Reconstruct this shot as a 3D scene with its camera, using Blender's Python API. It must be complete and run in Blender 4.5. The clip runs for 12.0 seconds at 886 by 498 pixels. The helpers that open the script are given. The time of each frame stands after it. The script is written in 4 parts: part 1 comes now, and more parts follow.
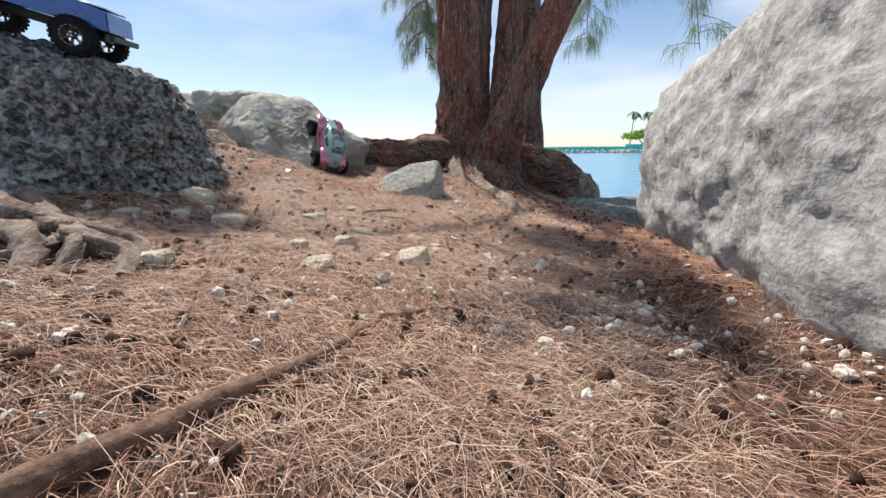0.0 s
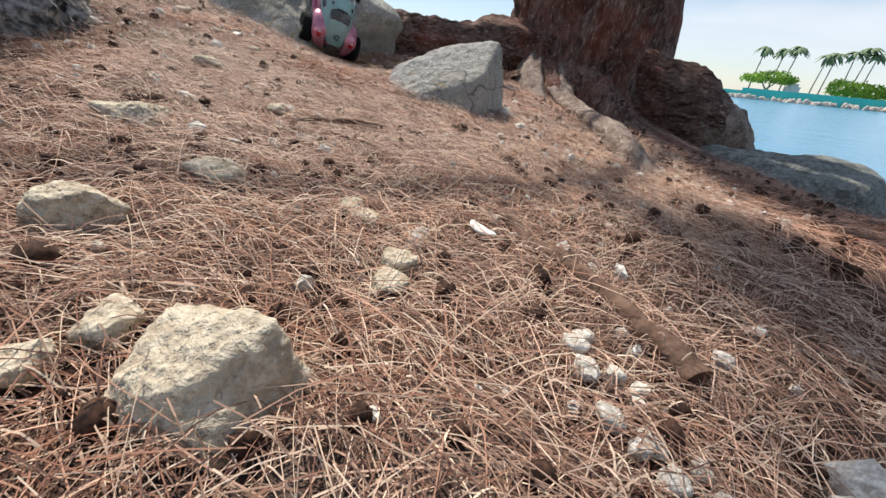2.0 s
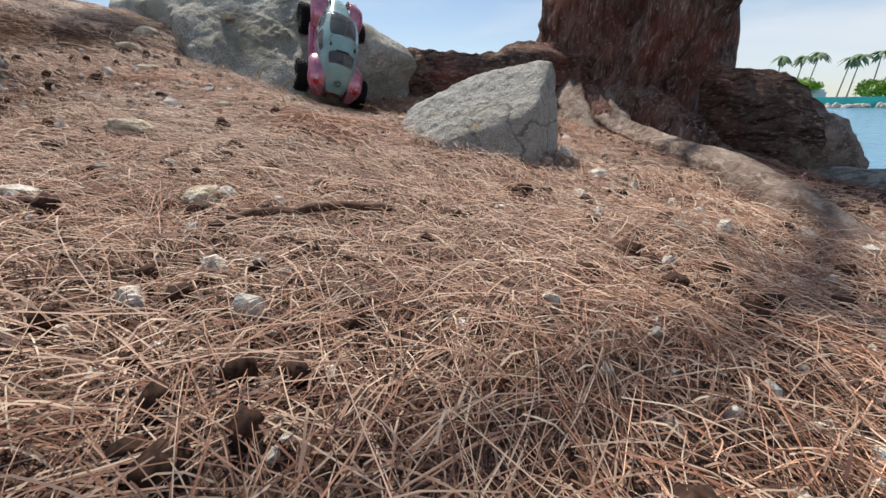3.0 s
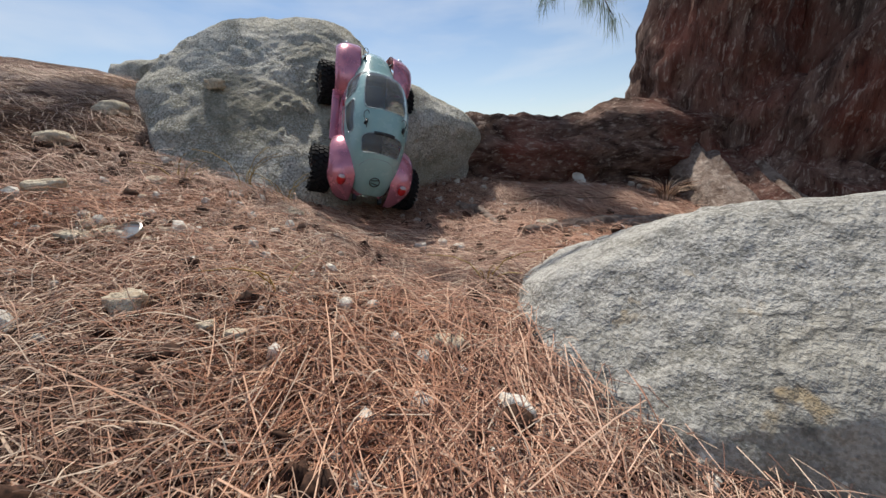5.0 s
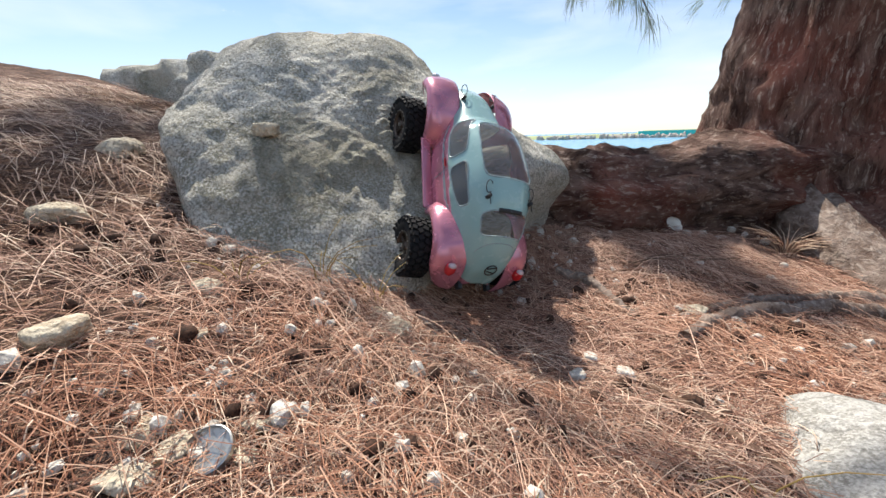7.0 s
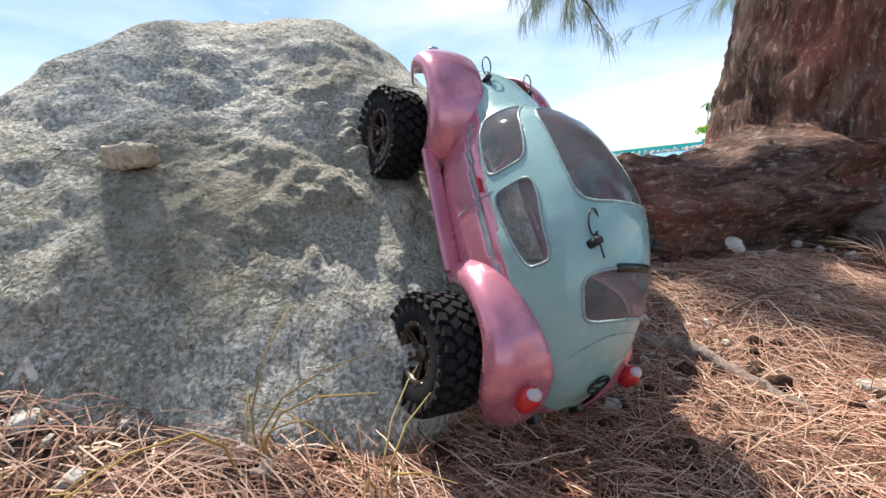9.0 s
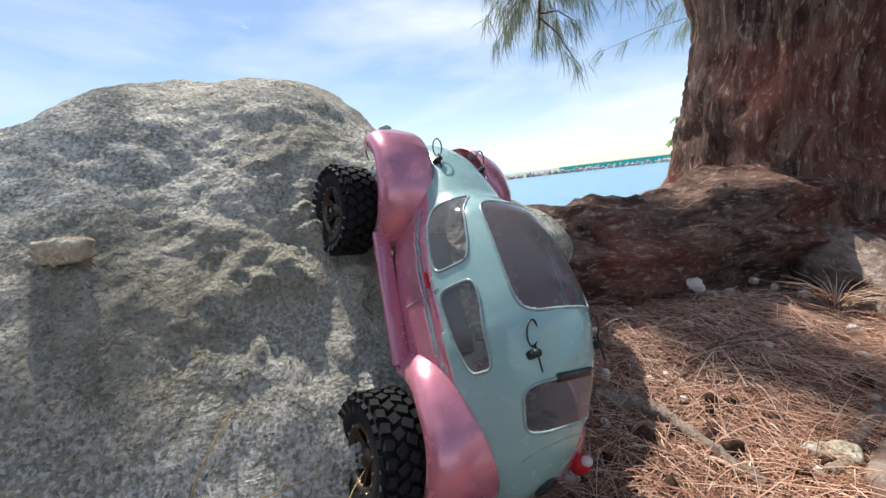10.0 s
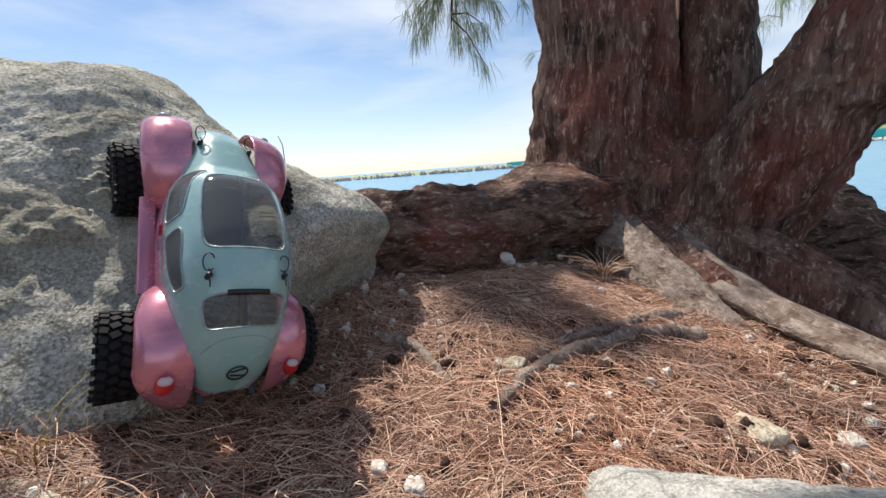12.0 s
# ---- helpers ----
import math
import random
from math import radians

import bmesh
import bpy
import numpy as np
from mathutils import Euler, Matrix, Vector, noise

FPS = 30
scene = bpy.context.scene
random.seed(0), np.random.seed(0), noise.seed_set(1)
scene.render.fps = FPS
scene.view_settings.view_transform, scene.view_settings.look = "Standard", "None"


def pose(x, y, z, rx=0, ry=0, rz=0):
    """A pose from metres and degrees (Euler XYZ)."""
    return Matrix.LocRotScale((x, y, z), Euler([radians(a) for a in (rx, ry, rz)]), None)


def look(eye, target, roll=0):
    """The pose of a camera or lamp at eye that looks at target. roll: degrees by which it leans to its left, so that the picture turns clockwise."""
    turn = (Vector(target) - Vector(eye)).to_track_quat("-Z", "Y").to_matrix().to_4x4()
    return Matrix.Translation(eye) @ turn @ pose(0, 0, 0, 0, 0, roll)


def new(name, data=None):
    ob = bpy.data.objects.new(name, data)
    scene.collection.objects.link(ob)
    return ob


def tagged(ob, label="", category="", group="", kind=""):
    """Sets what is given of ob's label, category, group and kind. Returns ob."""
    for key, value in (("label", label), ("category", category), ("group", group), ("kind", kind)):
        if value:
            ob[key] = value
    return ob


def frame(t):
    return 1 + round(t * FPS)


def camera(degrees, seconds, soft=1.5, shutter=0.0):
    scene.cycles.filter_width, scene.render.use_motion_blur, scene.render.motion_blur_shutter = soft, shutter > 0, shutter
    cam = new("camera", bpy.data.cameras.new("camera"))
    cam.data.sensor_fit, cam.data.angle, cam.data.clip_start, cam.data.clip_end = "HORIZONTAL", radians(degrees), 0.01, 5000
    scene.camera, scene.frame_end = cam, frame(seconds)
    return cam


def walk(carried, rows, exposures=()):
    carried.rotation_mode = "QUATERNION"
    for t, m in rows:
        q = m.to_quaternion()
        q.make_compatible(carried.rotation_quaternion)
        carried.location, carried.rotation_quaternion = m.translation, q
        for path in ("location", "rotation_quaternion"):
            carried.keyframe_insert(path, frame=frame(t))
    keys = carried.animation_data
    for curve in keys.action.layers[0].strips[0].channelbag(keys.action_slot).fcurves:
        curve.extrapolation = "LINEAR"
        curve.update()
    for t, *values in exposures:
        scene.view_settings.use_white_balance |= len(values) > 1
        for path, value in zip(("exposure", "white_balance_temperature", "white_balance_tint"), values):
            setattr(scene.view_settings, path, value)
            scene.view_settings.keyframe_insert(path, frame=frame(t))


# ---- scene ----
cam = camera(100.0, 12.0)
PATH = [
    (0, (0.77, 0.183, 0.953), (0.575, 2.104, 0.433), -0.5),
    (0.5, (0.754, 0.319, 1.005), (0.581, 2.216, 0.394), -1.6),
    (1, (0.736, 0.578, 0.971), (0.522, 2.421, 0.225), 2.3),
    (1.5, (0.733, 0.916, 0.874), (0.405, 2.698, 0.029), 6.2),
    (2, (0.738, 1.203, 0.795), (0.295, 2.938, -0.096), 5.5),
    (2.5, (0.656, 1.422, 0.76), (0.133, 3.154, -0.093), 2.7),
    (3, (0.567, 1.61, 0.774), (-0.038, 3.376, 0.056), -0.6),
    (3.5, (0.472, 1.727, 0.82), (-0.238, 3.511, 0.26), -1.7),
    (3.7, (0.435, 1.762, 0.843), (-0.335, 3.538, 0.341), -1.7),
    (5.3, (0.114, 2.26, 0.952), (-0.581, 4.051, 0.397), -2.3),
    (5.5, (0.081, 2.288, 0.963), (-0.574, 4.087, 0.385), -2.5),
    (6, (-0.01, 2.306, 0.972), (-0.616, 4.12, 0.385), -2.3),
    (6.5, (-0.113, 2.328, 1.026), (-0.748, 4.138, 0.46), -1.7),
    (7, (-0.176, 2.337, 1.093), (-0.851, 4.129, 0.515), -1.6),
    (7.2, (-0.212, 2.354, 1.1), (-0.897, 4.14, 0.517), -1.7),
    (8.8, (-0.356, 2.617, 1.049), (-0.872, 4.501, 0.619), -6.0),
    (9, (-0.367, 2.634, 1.065), (-0.863, 4.528, 0.654), -6.3),
    (9.5, (-0.355, 2.665, 1.129), (-0.809, 4.578, 0.76), -6.7),
    (10, (-0.327, 2.661, 1.142), (-0.728, 4.588, 0.785), -6.7),
    (10.5, (-0.253, 2.669, 1.127), (-0.58, 4.608, 0.763), -6.9),
    (11, (-0.204, 2.656, 1.119), (-0.455, 4.602, 0.731), -6.7),
    (11.5, (-0.131, 2.612, 1.114), (-0.311, 4.561, 0.703), -5.6),
    (12, (-0.006, 2.535, 1.101), (-0.145, 4.484, 0.675), -4.4),
]
walk(cam, [(t, look(eye, target, roll)) for t, eye, target, roll in PATH],
     [(0, 0.32), (1.0, 0.28), (2.0, 0.18), (2.5, 0.06), (3.0, 0.04), (3.5, -0.16), (5.5, 0.15), (6.0, 0.38), (7.0, 0.5), (9.0, 0.72), (9.5, 0.65), (10.0, 0.45), (10.5, 0.32), (12.0, 0.28)])

# ---------------------------------------------------------------- light
SUN_TO = Vector((-0.43, 0.52, 1.0)).normalized()
SUN_ELEV = math.asin(SUN_TO.z)
SUN_AZ = math.atan2(SUN_TO.x, SUN_TO.y)

world = bpy.data.worlds.new("sky")
scene.world = world
world.use_nodes = True
wt = world.node_tree
for n in list(wt.nodes):
    wt.nodes.remove(n)


def wnode(kind, **inputs):
    n = wt.nodes.new(kind)
    for k, v in inputs.items():
        n.inputs[k.replace("_", " ")].default_value = v
    return n


w_out = wnode("ShaderNodeOutputWorld")
w_bg = wnode("ShaderNodeBackground", Strength=0.11)
w_sky = wnode("ShaderNodeTexSky")
w_sky.sky_type, w_sky.sun_disc = "NISHITA", False
w_sky.sun_elevation, w_sky.sun_rotation = SUN_ELEV, SUN_AZ
w_sky.air_density, w_sky.dust_density, w_sky.ozone_density = 1.0, 0.25, 2.0
# thin streaky cloud and a few puffs, all round the sky
w_tc = wnode("ShaderNodeTexCoord")
w_map = wnode("ShaderNodeMapping", Scale=(0.8, 0.8, 3.2), Rotation=(0.12, 0.05, 0.4))
w_n1 = wnode("ShaderNodeTexNoise", Scale=1.7, Detail=6.0, Roughness=0.5, Distortion=0.2)
w_r1 = wnode("ShaderNodeValToRGB")
w_r1.color_ramp.elements[0].position, w_r1.color_ramp.elements[1].position = 0.45, 0.76
w_map2 = wnode("ShaderNodeMapping", Scale=(1.0, 1.0, 2.2))
w_n2 = wnode("ShaderNodeTexNoise", Scale=4.2, Detail=8.0, Roughness=0.6)
w_r2 = wnode("ShaderNodeValToRGB")
w_r2.color_ramp.elements[0].position, w_r2.color_ramp.elements[1].position = 0.62, 0.70
w_max = wnode("ShaderNodeMath")
w_max.operation = "MAXIMUM"
w_mix = wnode("ShaderNodeMix")
w_mix.data_type = "RGBA"
w_mix.inputs[7].default_value = (7.2, 7.6, 8.2, 1)
L = wt.links.new
L(w_tc.outputs["Generated"], w_map.inputs["Vector"])
L(w_map.outputs[0], w_n1.inputs["Vector"])
L(w_n1.outputs["Fac"], w_r1.inputs[0])
L(w_tc.outputs["Generated"], w_map2.inputs["Vector"])
L(w_map2.outputs[0], w_n2.inputs["Vector"])
L(w_n2.outputs["Fac"], w_r2.inputs[0])
L(w_r1.outputs[0], w_max.inputs[0])
L(w_r2.outputs[0], w_max.inputs[1])
w_sep = wnode("ShaderNodeSeparateXYZ")
w_haze = wnode("ShaderNodeMapRange", From_Min=0.0, From_Max=0.30, To_Min=0.36, To_Max=0.0)
w_max2 = wnode("ShaderNodeMath")
w_max2.operation = "MAXIMUM"
L(w_tc.outputs["Generated"], w_sep.inputs[0])
L(w_sep.outputs[2], w_haze.inputs["Value"])
L(w_max.outputs[0], w_max2.inputs[0])
L(w_haze.outputs[0], w_max2.inputs[1])
L(w_max2.outputs[0], w_mix.inputs[0])
L(w_sky.outputs[0], w_mix.inputs[6])
L(w_mix.outputs[2], w_bg.inputs["Color"])
L(w_bg.outputs[0], w_out.inputs[0])

sun_data = bpy.data.lights.new("sun", "SUN")
sun_data.energy, sun_data.angle, sun_data.color = 5.0, radians(0.55), (1.0, 0.94, 0.85)
sun = new("sun", sun_data)
sun.matrix_world = look(SUN_TO * 40, (0, 0, 0))


# ---------------------------------------------------------------- materials
class Mat:
    """A node material with its principled shader and object-space coordinates."""

    def __init__(self, name, rough=0.8, metal=0.0, spec=0.5):
        self.m = bpy.data.materials.new(name)
        self.m.use_nodes = True
        self.t = self.m.node_tree
        self.b = self.t.nodes["Principled BSDF"]
        self.b.inputs["Roughness"].default_value = rough
        self.b.inputs["Metallic"].default_value = metal
        self.b.inputs["Specular IOR Level"].default_value = spec
        self.co = self.node("ShaderNodeTexCoord").outputs["Object"]

    def node(self, kind, **inputs):
        n = self.t.nodes.new(kind)
        for k, v in inputs.items():
            n.inputs[k.replace("_", " ")].default_value = v
        return n

    def link(self, a, b):
        self.t.links.new(a, b)

    def noise(self, scale, detail=5.0, rough=0.6, stretch=None, distort=0.0):
        n = self.node("ShaderNodeTexNoise", Scale=scale, Detail=detail, Roughness=rough, Distortion=distort)
        src = self.co
        if stretch:
            mp = self.node("ShaderNodeMapping", Scale=stretch)
            self.link(self.co, mp.inputs["Vector"])
            src = mp.outputs[0]
        self.link(src, n.inputs["Vector"])
        return n.outputs["Fac"]

    def cells(self, scale, feature="F1", smooth=None):
        n = self.node("ShaderNodeTexVoronoi", Scale=scale)
        n.feature = feature
        self.link(self.co, n.inputs["Vector"])
        return n.outputs["Distance"]

    def ramp(self, fac, *stops):
        r = self.node("ShaderNodeValToRGB")
        e = r.color_ramp.elements
        while len(e) < len(stops):
            e.new(0.5)
        for el, (p, c) in zip(e, stops):
            el.position = p
            el.color = (c, c, c, 1) if isinstance(c, (int, float)) else (*c, 1)
        self.link(fac, r.inputs[0])
        return r.outputs[0]

    def mix(self, fac, a, b, blend="MIX"):
        m = self.node("ShaderNodeMix")
        m.data_type, m.blend_type = "RGBA", blend
        for sock, v in ((m.inputs[0], fac), (m.inputs[6], a), (m.inputs[7], b)):
            if isinstance(v, (int, float)):
                sock.default_value = v
            elif isinstance(v, tuple):
                sock.default_value = (*v, 1)
            else:
                self.link(v, sock)
        return m.outputs[2]

    def color(self, c):
        if isinstance(c, tuple):
            self.b.inputs["Base Color"].default_value = (*c, 1)
        else:
            self.link(c, self.b.inputs["Base Color"])
        return self

    def bump(self, *heights):
        """heights: pairs of (value, metres)."""
        last = None
        for h, d in heights:
            n = self.node("ShaderNodeBump", Strength=1.0, Distance=d)
            self.link(h, n.inputs["Height"])
            if last:
                self.link(last, n.inputs["Normal"])
            last = n.outputs[0]
        self.link(last, self.b.inputs["Normal"])
        return self


def rock_material(name, light, mid, dark, speck, grain=60.0, pits=22.0, pit_depth=0.006, blotch=3.0, relief=1.0, salt=0.5, moss=0.0, cracks=0.0):
    k = Mat(name, 0.92, spec=0.25)
    big, med, fine = k.noise(blotch, 4), k.noise(blotch * 6, 5, 0.6), k.noise(grain, 2, 0.5)
    pepper, lichen = k.noise(grain * 0.9, 3, 0.6), k.noise(blotch * 11, 4, 0.6)
    base = k.mix(k.ramp(big, (0.42, 0.0), (0.58, 1.0)), dark, mid)
    base = k.mix(k.ramp(med, (0.44, 0.0), (0.58, 1.0)), base, light)
    base = k.mix(k.ramp(lichen, (0.50, 0.0), (0.64, 0.55)), base, tuple(c * 0.62 for c in mid))
    base = k.mix(k.ramp(fine, (0.47, 0.0), (0.60, salt * 1.2)), base, speck)
    base = k.mix(k.ramp(pepper, (0.50, 0.0), (0.62, salt * 0.7)), base, tuple(c * 0.35 for c in dark))
    if moss:
        base = k.mix(k.ramp(k.noise(2.1, 5, 0.62, (1, 1, 1.3)), (0.45, 0.0), (0.62, moss)), base, (0.20, 0.18, 0.115))
        base = k.mix(k.ramp(k.noise(4.7, 6, 0.68), (0.55, 0.0), (0.66, moss * 0.8)), base, (0.56, 0.50, 0.40))
        base = k.mix(k.ramp(k.cells(150), (0.12, 0.4), (0.34, 0.0)), base, tuple(c * 0.4 for c in dark))
    if cracks:
        warp = k.node("ShaderNodeVectorMath")
        warp.operation = "MULTIPLY_ADD"
        warp.inputs[1].default_value = (0.16, 0.16, 0.16)
        shove = k.node("ShaderNodeTexNoise", Scale=9.0, Detail=4.0)
        k.link(k.co, shove.inputs["Vector"])
        k.link(shove.outputs["Color"], warp.inputs[0])
        k.link(k.co, warp.inputs[2])
        edge = k.node("ShaderNodeTexVoronoi", Scale=cracks)
        edge.feature = "DISTANCE_TO_EDGE"
        k.link(warp.outputs[0], edge.inputs["Vector"])
        line = k.ramp(edge.outputs["Distance"], (0.0, 1.0), (0.035, 0.0))
        base = k.mix(k.mix(1.0, line, k.ramp(big, (0.40, 0.0), (0.60, 0.8)), "MULTIPLY"), base, tuple(c * 0.3 for c in dark))
        base = k.mix(k.ramp(k.noise(16, 3), (0.66, 0.0), (0.72, 0.6)), base, (0.42, 0.30, 0.15))
    k.color(base)
    pit = k.ramp(k.cells(pits), (0.05, 0.0), (0.4, 1.0))
    crust = k.ramp(k.noise(26, 6, 0.72, None, 0.5), (0.40, 0.0), (0.66, 1.0))
    k.bump((crust, 0.016 * moss * relief), (pit, pit_depth * relief), (med, 0.03 * relief), (lichen, 0.014 * relief), (fine, 0.005 * relief))
    return k.m


M_BOULDER = rock_material("speckled_granite_boulder", (0.66, 0.625, 0.54), (0.54, 0.515, 0.43), (0.40, 0.38, 0.30), (0.78, 0.75, 0.68), 210, 60, 0.002, 3.4, 0.45, 0.85, 0.75)
M_PALE = rock_material("pale_weathered_limestone", (0.47, 0.455, 0.43), (0.38, 0.365, 0.345), (0.24, 0.23, 0.215), (0.56, 0.545, 0.52), 75, 15, 0.010, 2.4, 0.30, 0.30)
M_DARKROCK = rock_material("dark_pitted_coral_rock", (0.40, 0.38, 0.35), (0.14, 0.135, 0.125), (0.04, 0.039, 0.038), (0.66, 0.63, 0.58), 48, 16, 0.02, 5.0, 1.0, 0.5)
M_GREYROCK = rock_material("grey_green_shore_rock", (0.30, 0.30, 0.27), (0.21, 0.215, 0.19), (0.11, 0.12, 0.10), (0.38, 0.38, 0.34), 70, 24, 0.005, 3.0, 0.7, 0.4)
M_SLAB = rock_material("grey_flecked_slab_rock", (0.47, 0.455, 0.42), (0.39, 0.375, 0.34), (0.26, 0.25, 0.22), (0.60, 0.58, 0.54), 280, 60, 0.002, 7.0, 0.25, 0.5, 0.3, 7.0)
M_STONE = rock_material("cream_coral_stone", (0.72, 0.63, 0.48), (0.62, 0.525, 0.385), (0.44, 0.35, 0.25), (0.78, 0.71, 0.57), 190, 75, 0.0035, 14.0, 0.22, 0.14)
M_PEBBLE = rock_material("white_coral_gravel", (0.80, 0.76, 0.68), (0.70, 0.64, 0.55), (0.52, 0.45, 0.37), (0.85, 0.82, 0.75), 300, 140, 0.001, 25.0, 0.08, 0.08)


def ground_material():
    k = Mat("needle_litter_soil", 0.95, spec=0.15)
    big, med = k.noise(2.2, 5), k.noise(11, 6, 0.7)
    straw = k.noise(120, 4, 0.7, (1.0, 0.16, 1.0), 1.2)
    straw2 = k.noise(120, 4, 0.7, (0.18, 1.0, 1.0), 1.4)
    c = k.mix(k.ramp(big, (0.38, 0.0), (0.62, 1.0)), (0.045, 0.024, 0.018), (0.11, 0.062, 0.046))
    c = k.mix(k.ramp(med, (0.42, 0.0), (0.68, 0.8)), c, (0.19, 0.125, 0.098))
    c = k.mix(k.ramp(straw, (0.50, 0.0), (0.64, 0.9)), c, (0.36, 0.22, 0.145))
    c = k.mix(k.ramp(straw2, (0.52, 0.0), (0.66, 0.9)), c, (0.08, 0.045, 0.03))
    c = k.mix(k.ramp(k.noise(5, 5, 0.6), (0.55, 0.0), (0.72, 0.6)), c, (0.24, 0.20, 0.175))
    k.color(c)
    k.bump((med, 0.02), (straw, 0.006), (straw2, 0.006))
    return k.m


M_GROUND = ground_material()


def needle_material(name, a, b, c, fresh=None):
    k = Mat(name, 0.65, spec=0.3)
    g = k.node("ShaderNodeNewGeometry").outputs["Random Per Island"]
    c = k.ramp(g, (0.0, a), (0.5, b), (1.0, c))
    if fresh:
        c = k.mix(k.ramp(k.noise(1.5, 4, 0.6), (0.44, 0.0), (0.60, 0.75)), c, fresh, "MULTIPLY")
    k.color(c)
    return k.m


M_NEEDLE = needle_material("dry_fallen_needles", (0.11, 0.048, 0.036), (0.40, 0.210, 0.138), (0.76, 0.54, 0.41), (1.05, 0.88, 0.74))
M_OLDNEEDLE = needle_material("bleached_needle_straw", (0.13, 0.070, 0.052), (0.44, 0.280, 0.195), (0.80, 0.63, 0.47))
M_CONE = Mat("brown_cone", 0.9, spec=0.2)
M_CONE.color(M_CONE.ramp(M_CONE.noise(180), (0.35, (0.022, 0.013, 0.010)), (0.7, (0.11, 0.058, 0.038))))
M_CONE = M_CONE.m


def bark_material(name, grain, tone=1.0, depth=1.0):
    k = Mat(name, 0.95, spec=0.15)
    rib = k.noise(14, 6, 0.65, grain, 0.8)
    fine = k.noise(60, 5, 0.7, tuple(max(g, 0.2) for g in grain), 0.4)
    big = k.noise(2.3, 4)
    c = k.mix(k.ramp(rib, (0.36, 0.0), (0.62, 1.0)), (0.042, 0.023, 0.018), (0.25, 0.16, 0.125))
    c = k.mix(k.ramp(big, (0.45, 0.0), (0.66, 0.8)), c, (0.27, 0.085, 0.058))
    c = k.mix(k.ramp(fine, (0.54, 0.0), (0.68, 0.9)), c, (0.50, 0.39, 0.32))
    c = k.mix(k.ramp(fine, (0.30, 1.0), (0.42, 0.0)), c, (0.045, 0.026, 0.020))
    c = k.mix(1.0, c, (tone, tone, tone), "MULTIPLY")
    k.color(c)
    k.bump((rib, 0.035 * depth), (fine, 0.010))
    return k.m


M_BARK = bark_material("shaggy_ironwood_bark", (1.3, 1.3, 0.26), 1.0, 0.7)
M_LOGBARK = bark_material("lengthwise_root_bark", (0.55, 1.0, 1.4), 0.95, 0.8)


def root_material():
    k = Mat("weathered_grey_root", 0.92, spec=0.2)
    fine = k.noise(70, 5, 0.7, (1.0, 0.3, 1.0), 0.6)
    med = k.noise(13, 5, 0.65)
    c = k.mix(k.ramp(med, (0.38, 0.0), (0.64, 1.0)), (0.13, 0.085, 0.065), (0.32, 0.25, 0.205))
    c = k.mix(k.ramp(fine, (0.5, 0.0), (0.68, 0.9)), c, (0.44, 0.37, 0.31))
    k.color(c)
    k.bump((med, 0.02), (fine, 0.006))
    return k.m


M_ROOT = root_material()
M_STICK = Mat("brown_dead_stick", 0.9, spec=0.2)
M_STICK.color(M_STICK.ramp(M_STICK.noise(45, 5, 0.7), (0.35, (0.09, 0.05, 0.035)), (0.7, (0.26, 0.165, 0.115))))
M_STICK.bump((M_STICK.noise(90, 4), 0.004))
M_STICK = M_STICK.m
M_LEAF = needle_material("green_ironwood_needles", (0.24, 0.29, 0.17), (0.34, 0.39, 0.25), (0.46, 0.48, 0.34))
M_PALM = needle_material("palm_fronds", (0.12, 0.18, 0.09), (0.18, 0.25, 0.13), (0.24, 0.30, 0.16))
M_SHRUB = needle_material("bright_shore_foliage", (0.20, 0.34, 0.03), (0.30, 0.46, 0.05), (0.40, 0.55, 0.08))


def plain(name, c, rough, metal=0.0, var=0.15, scale=30.0, spec=0.5, coat=0.0):
    k = Mat(name, rough, metal, spec)
    dark = tuple(v * (1 - var) for v in c)
    k.color(k.mix(k.noise(scale, 4), dark, tuple(min(1, v * (1 + var)) for v in c)))
    k.link(k.ramp(k.noise(scale * 3, 4), (0.3, max(0.02, rough - 0.08)), (0.7, min(1, rough + 0.08))), k.b.inputs["Roughness"])
    k.b.inputs["Coat Weight"].default_value = coat
    return k.m


M_TEAL = plain("pale_turquoise_polycarbonate", (0.29, 0.465, 0.445), 0.24, 0.0, 0.05, 14, 0.5, 0.6)
M_PINK = plain("metallic_pink_polycarbonate", (0.62, 0.23, 0.30), 0.24, 0.45, 0.08, 16, 0.5, 0.6)
M_TYRE = plain("black_rubber", (0.013, 0.013, 0.014), 0.8, 0.0, 0.3, 60, 0.25)
M_BLACK = plain("black_nylon", (0.015, 0.015, 0.016), 0.45, 0.0, 0.2, 50)
M_RIM = plain("bronze_black_rim", (0.10, 0.075, 0.06), 0.35, 0.8, 0.2, 50)
M_BOLT = plain("steel_bolt", (0.55, 0.54, 0.52), 0.3, 1.0, 0.1, 60)
M_RED = plain("red_anodised_cover", (0.42, 0.012, 0.02), 0.32, 0.2, 0.1, 40)
M_LAMPRED = plain("red_tail_lamp_plastic", (0.55, 0.02, 0.025), 0.18, 0.0, 0.1, 40, 0.5, 0.5)
M_LAMPCLEAR = plain("milky_lamp_plastic", (0.58, 0.45, 0.46), 0.25, 0.0, 0.05, 40, 0.5, 0.5)
M_DECAL = plain("black_decal", (0.012, 0.013, 0.014), 0.35, 0.0, 0.1, 40)
M_STRIPE = plain("grey_turquoise_stripe", (0.26, 0.33, 0.34), 0.28, 0.1, 0.06, 30)
M_BLUE = plain("blue_truck_body", (0.02, 0.12, 0.42), 0.3, 0.1, 0.1, 20, 0.5, 0.4)
M_TRUCKRED = plain("red_truck_decal", (0.55, 0.03, 0.05), 0.3, 0.0, 0.1, 20)
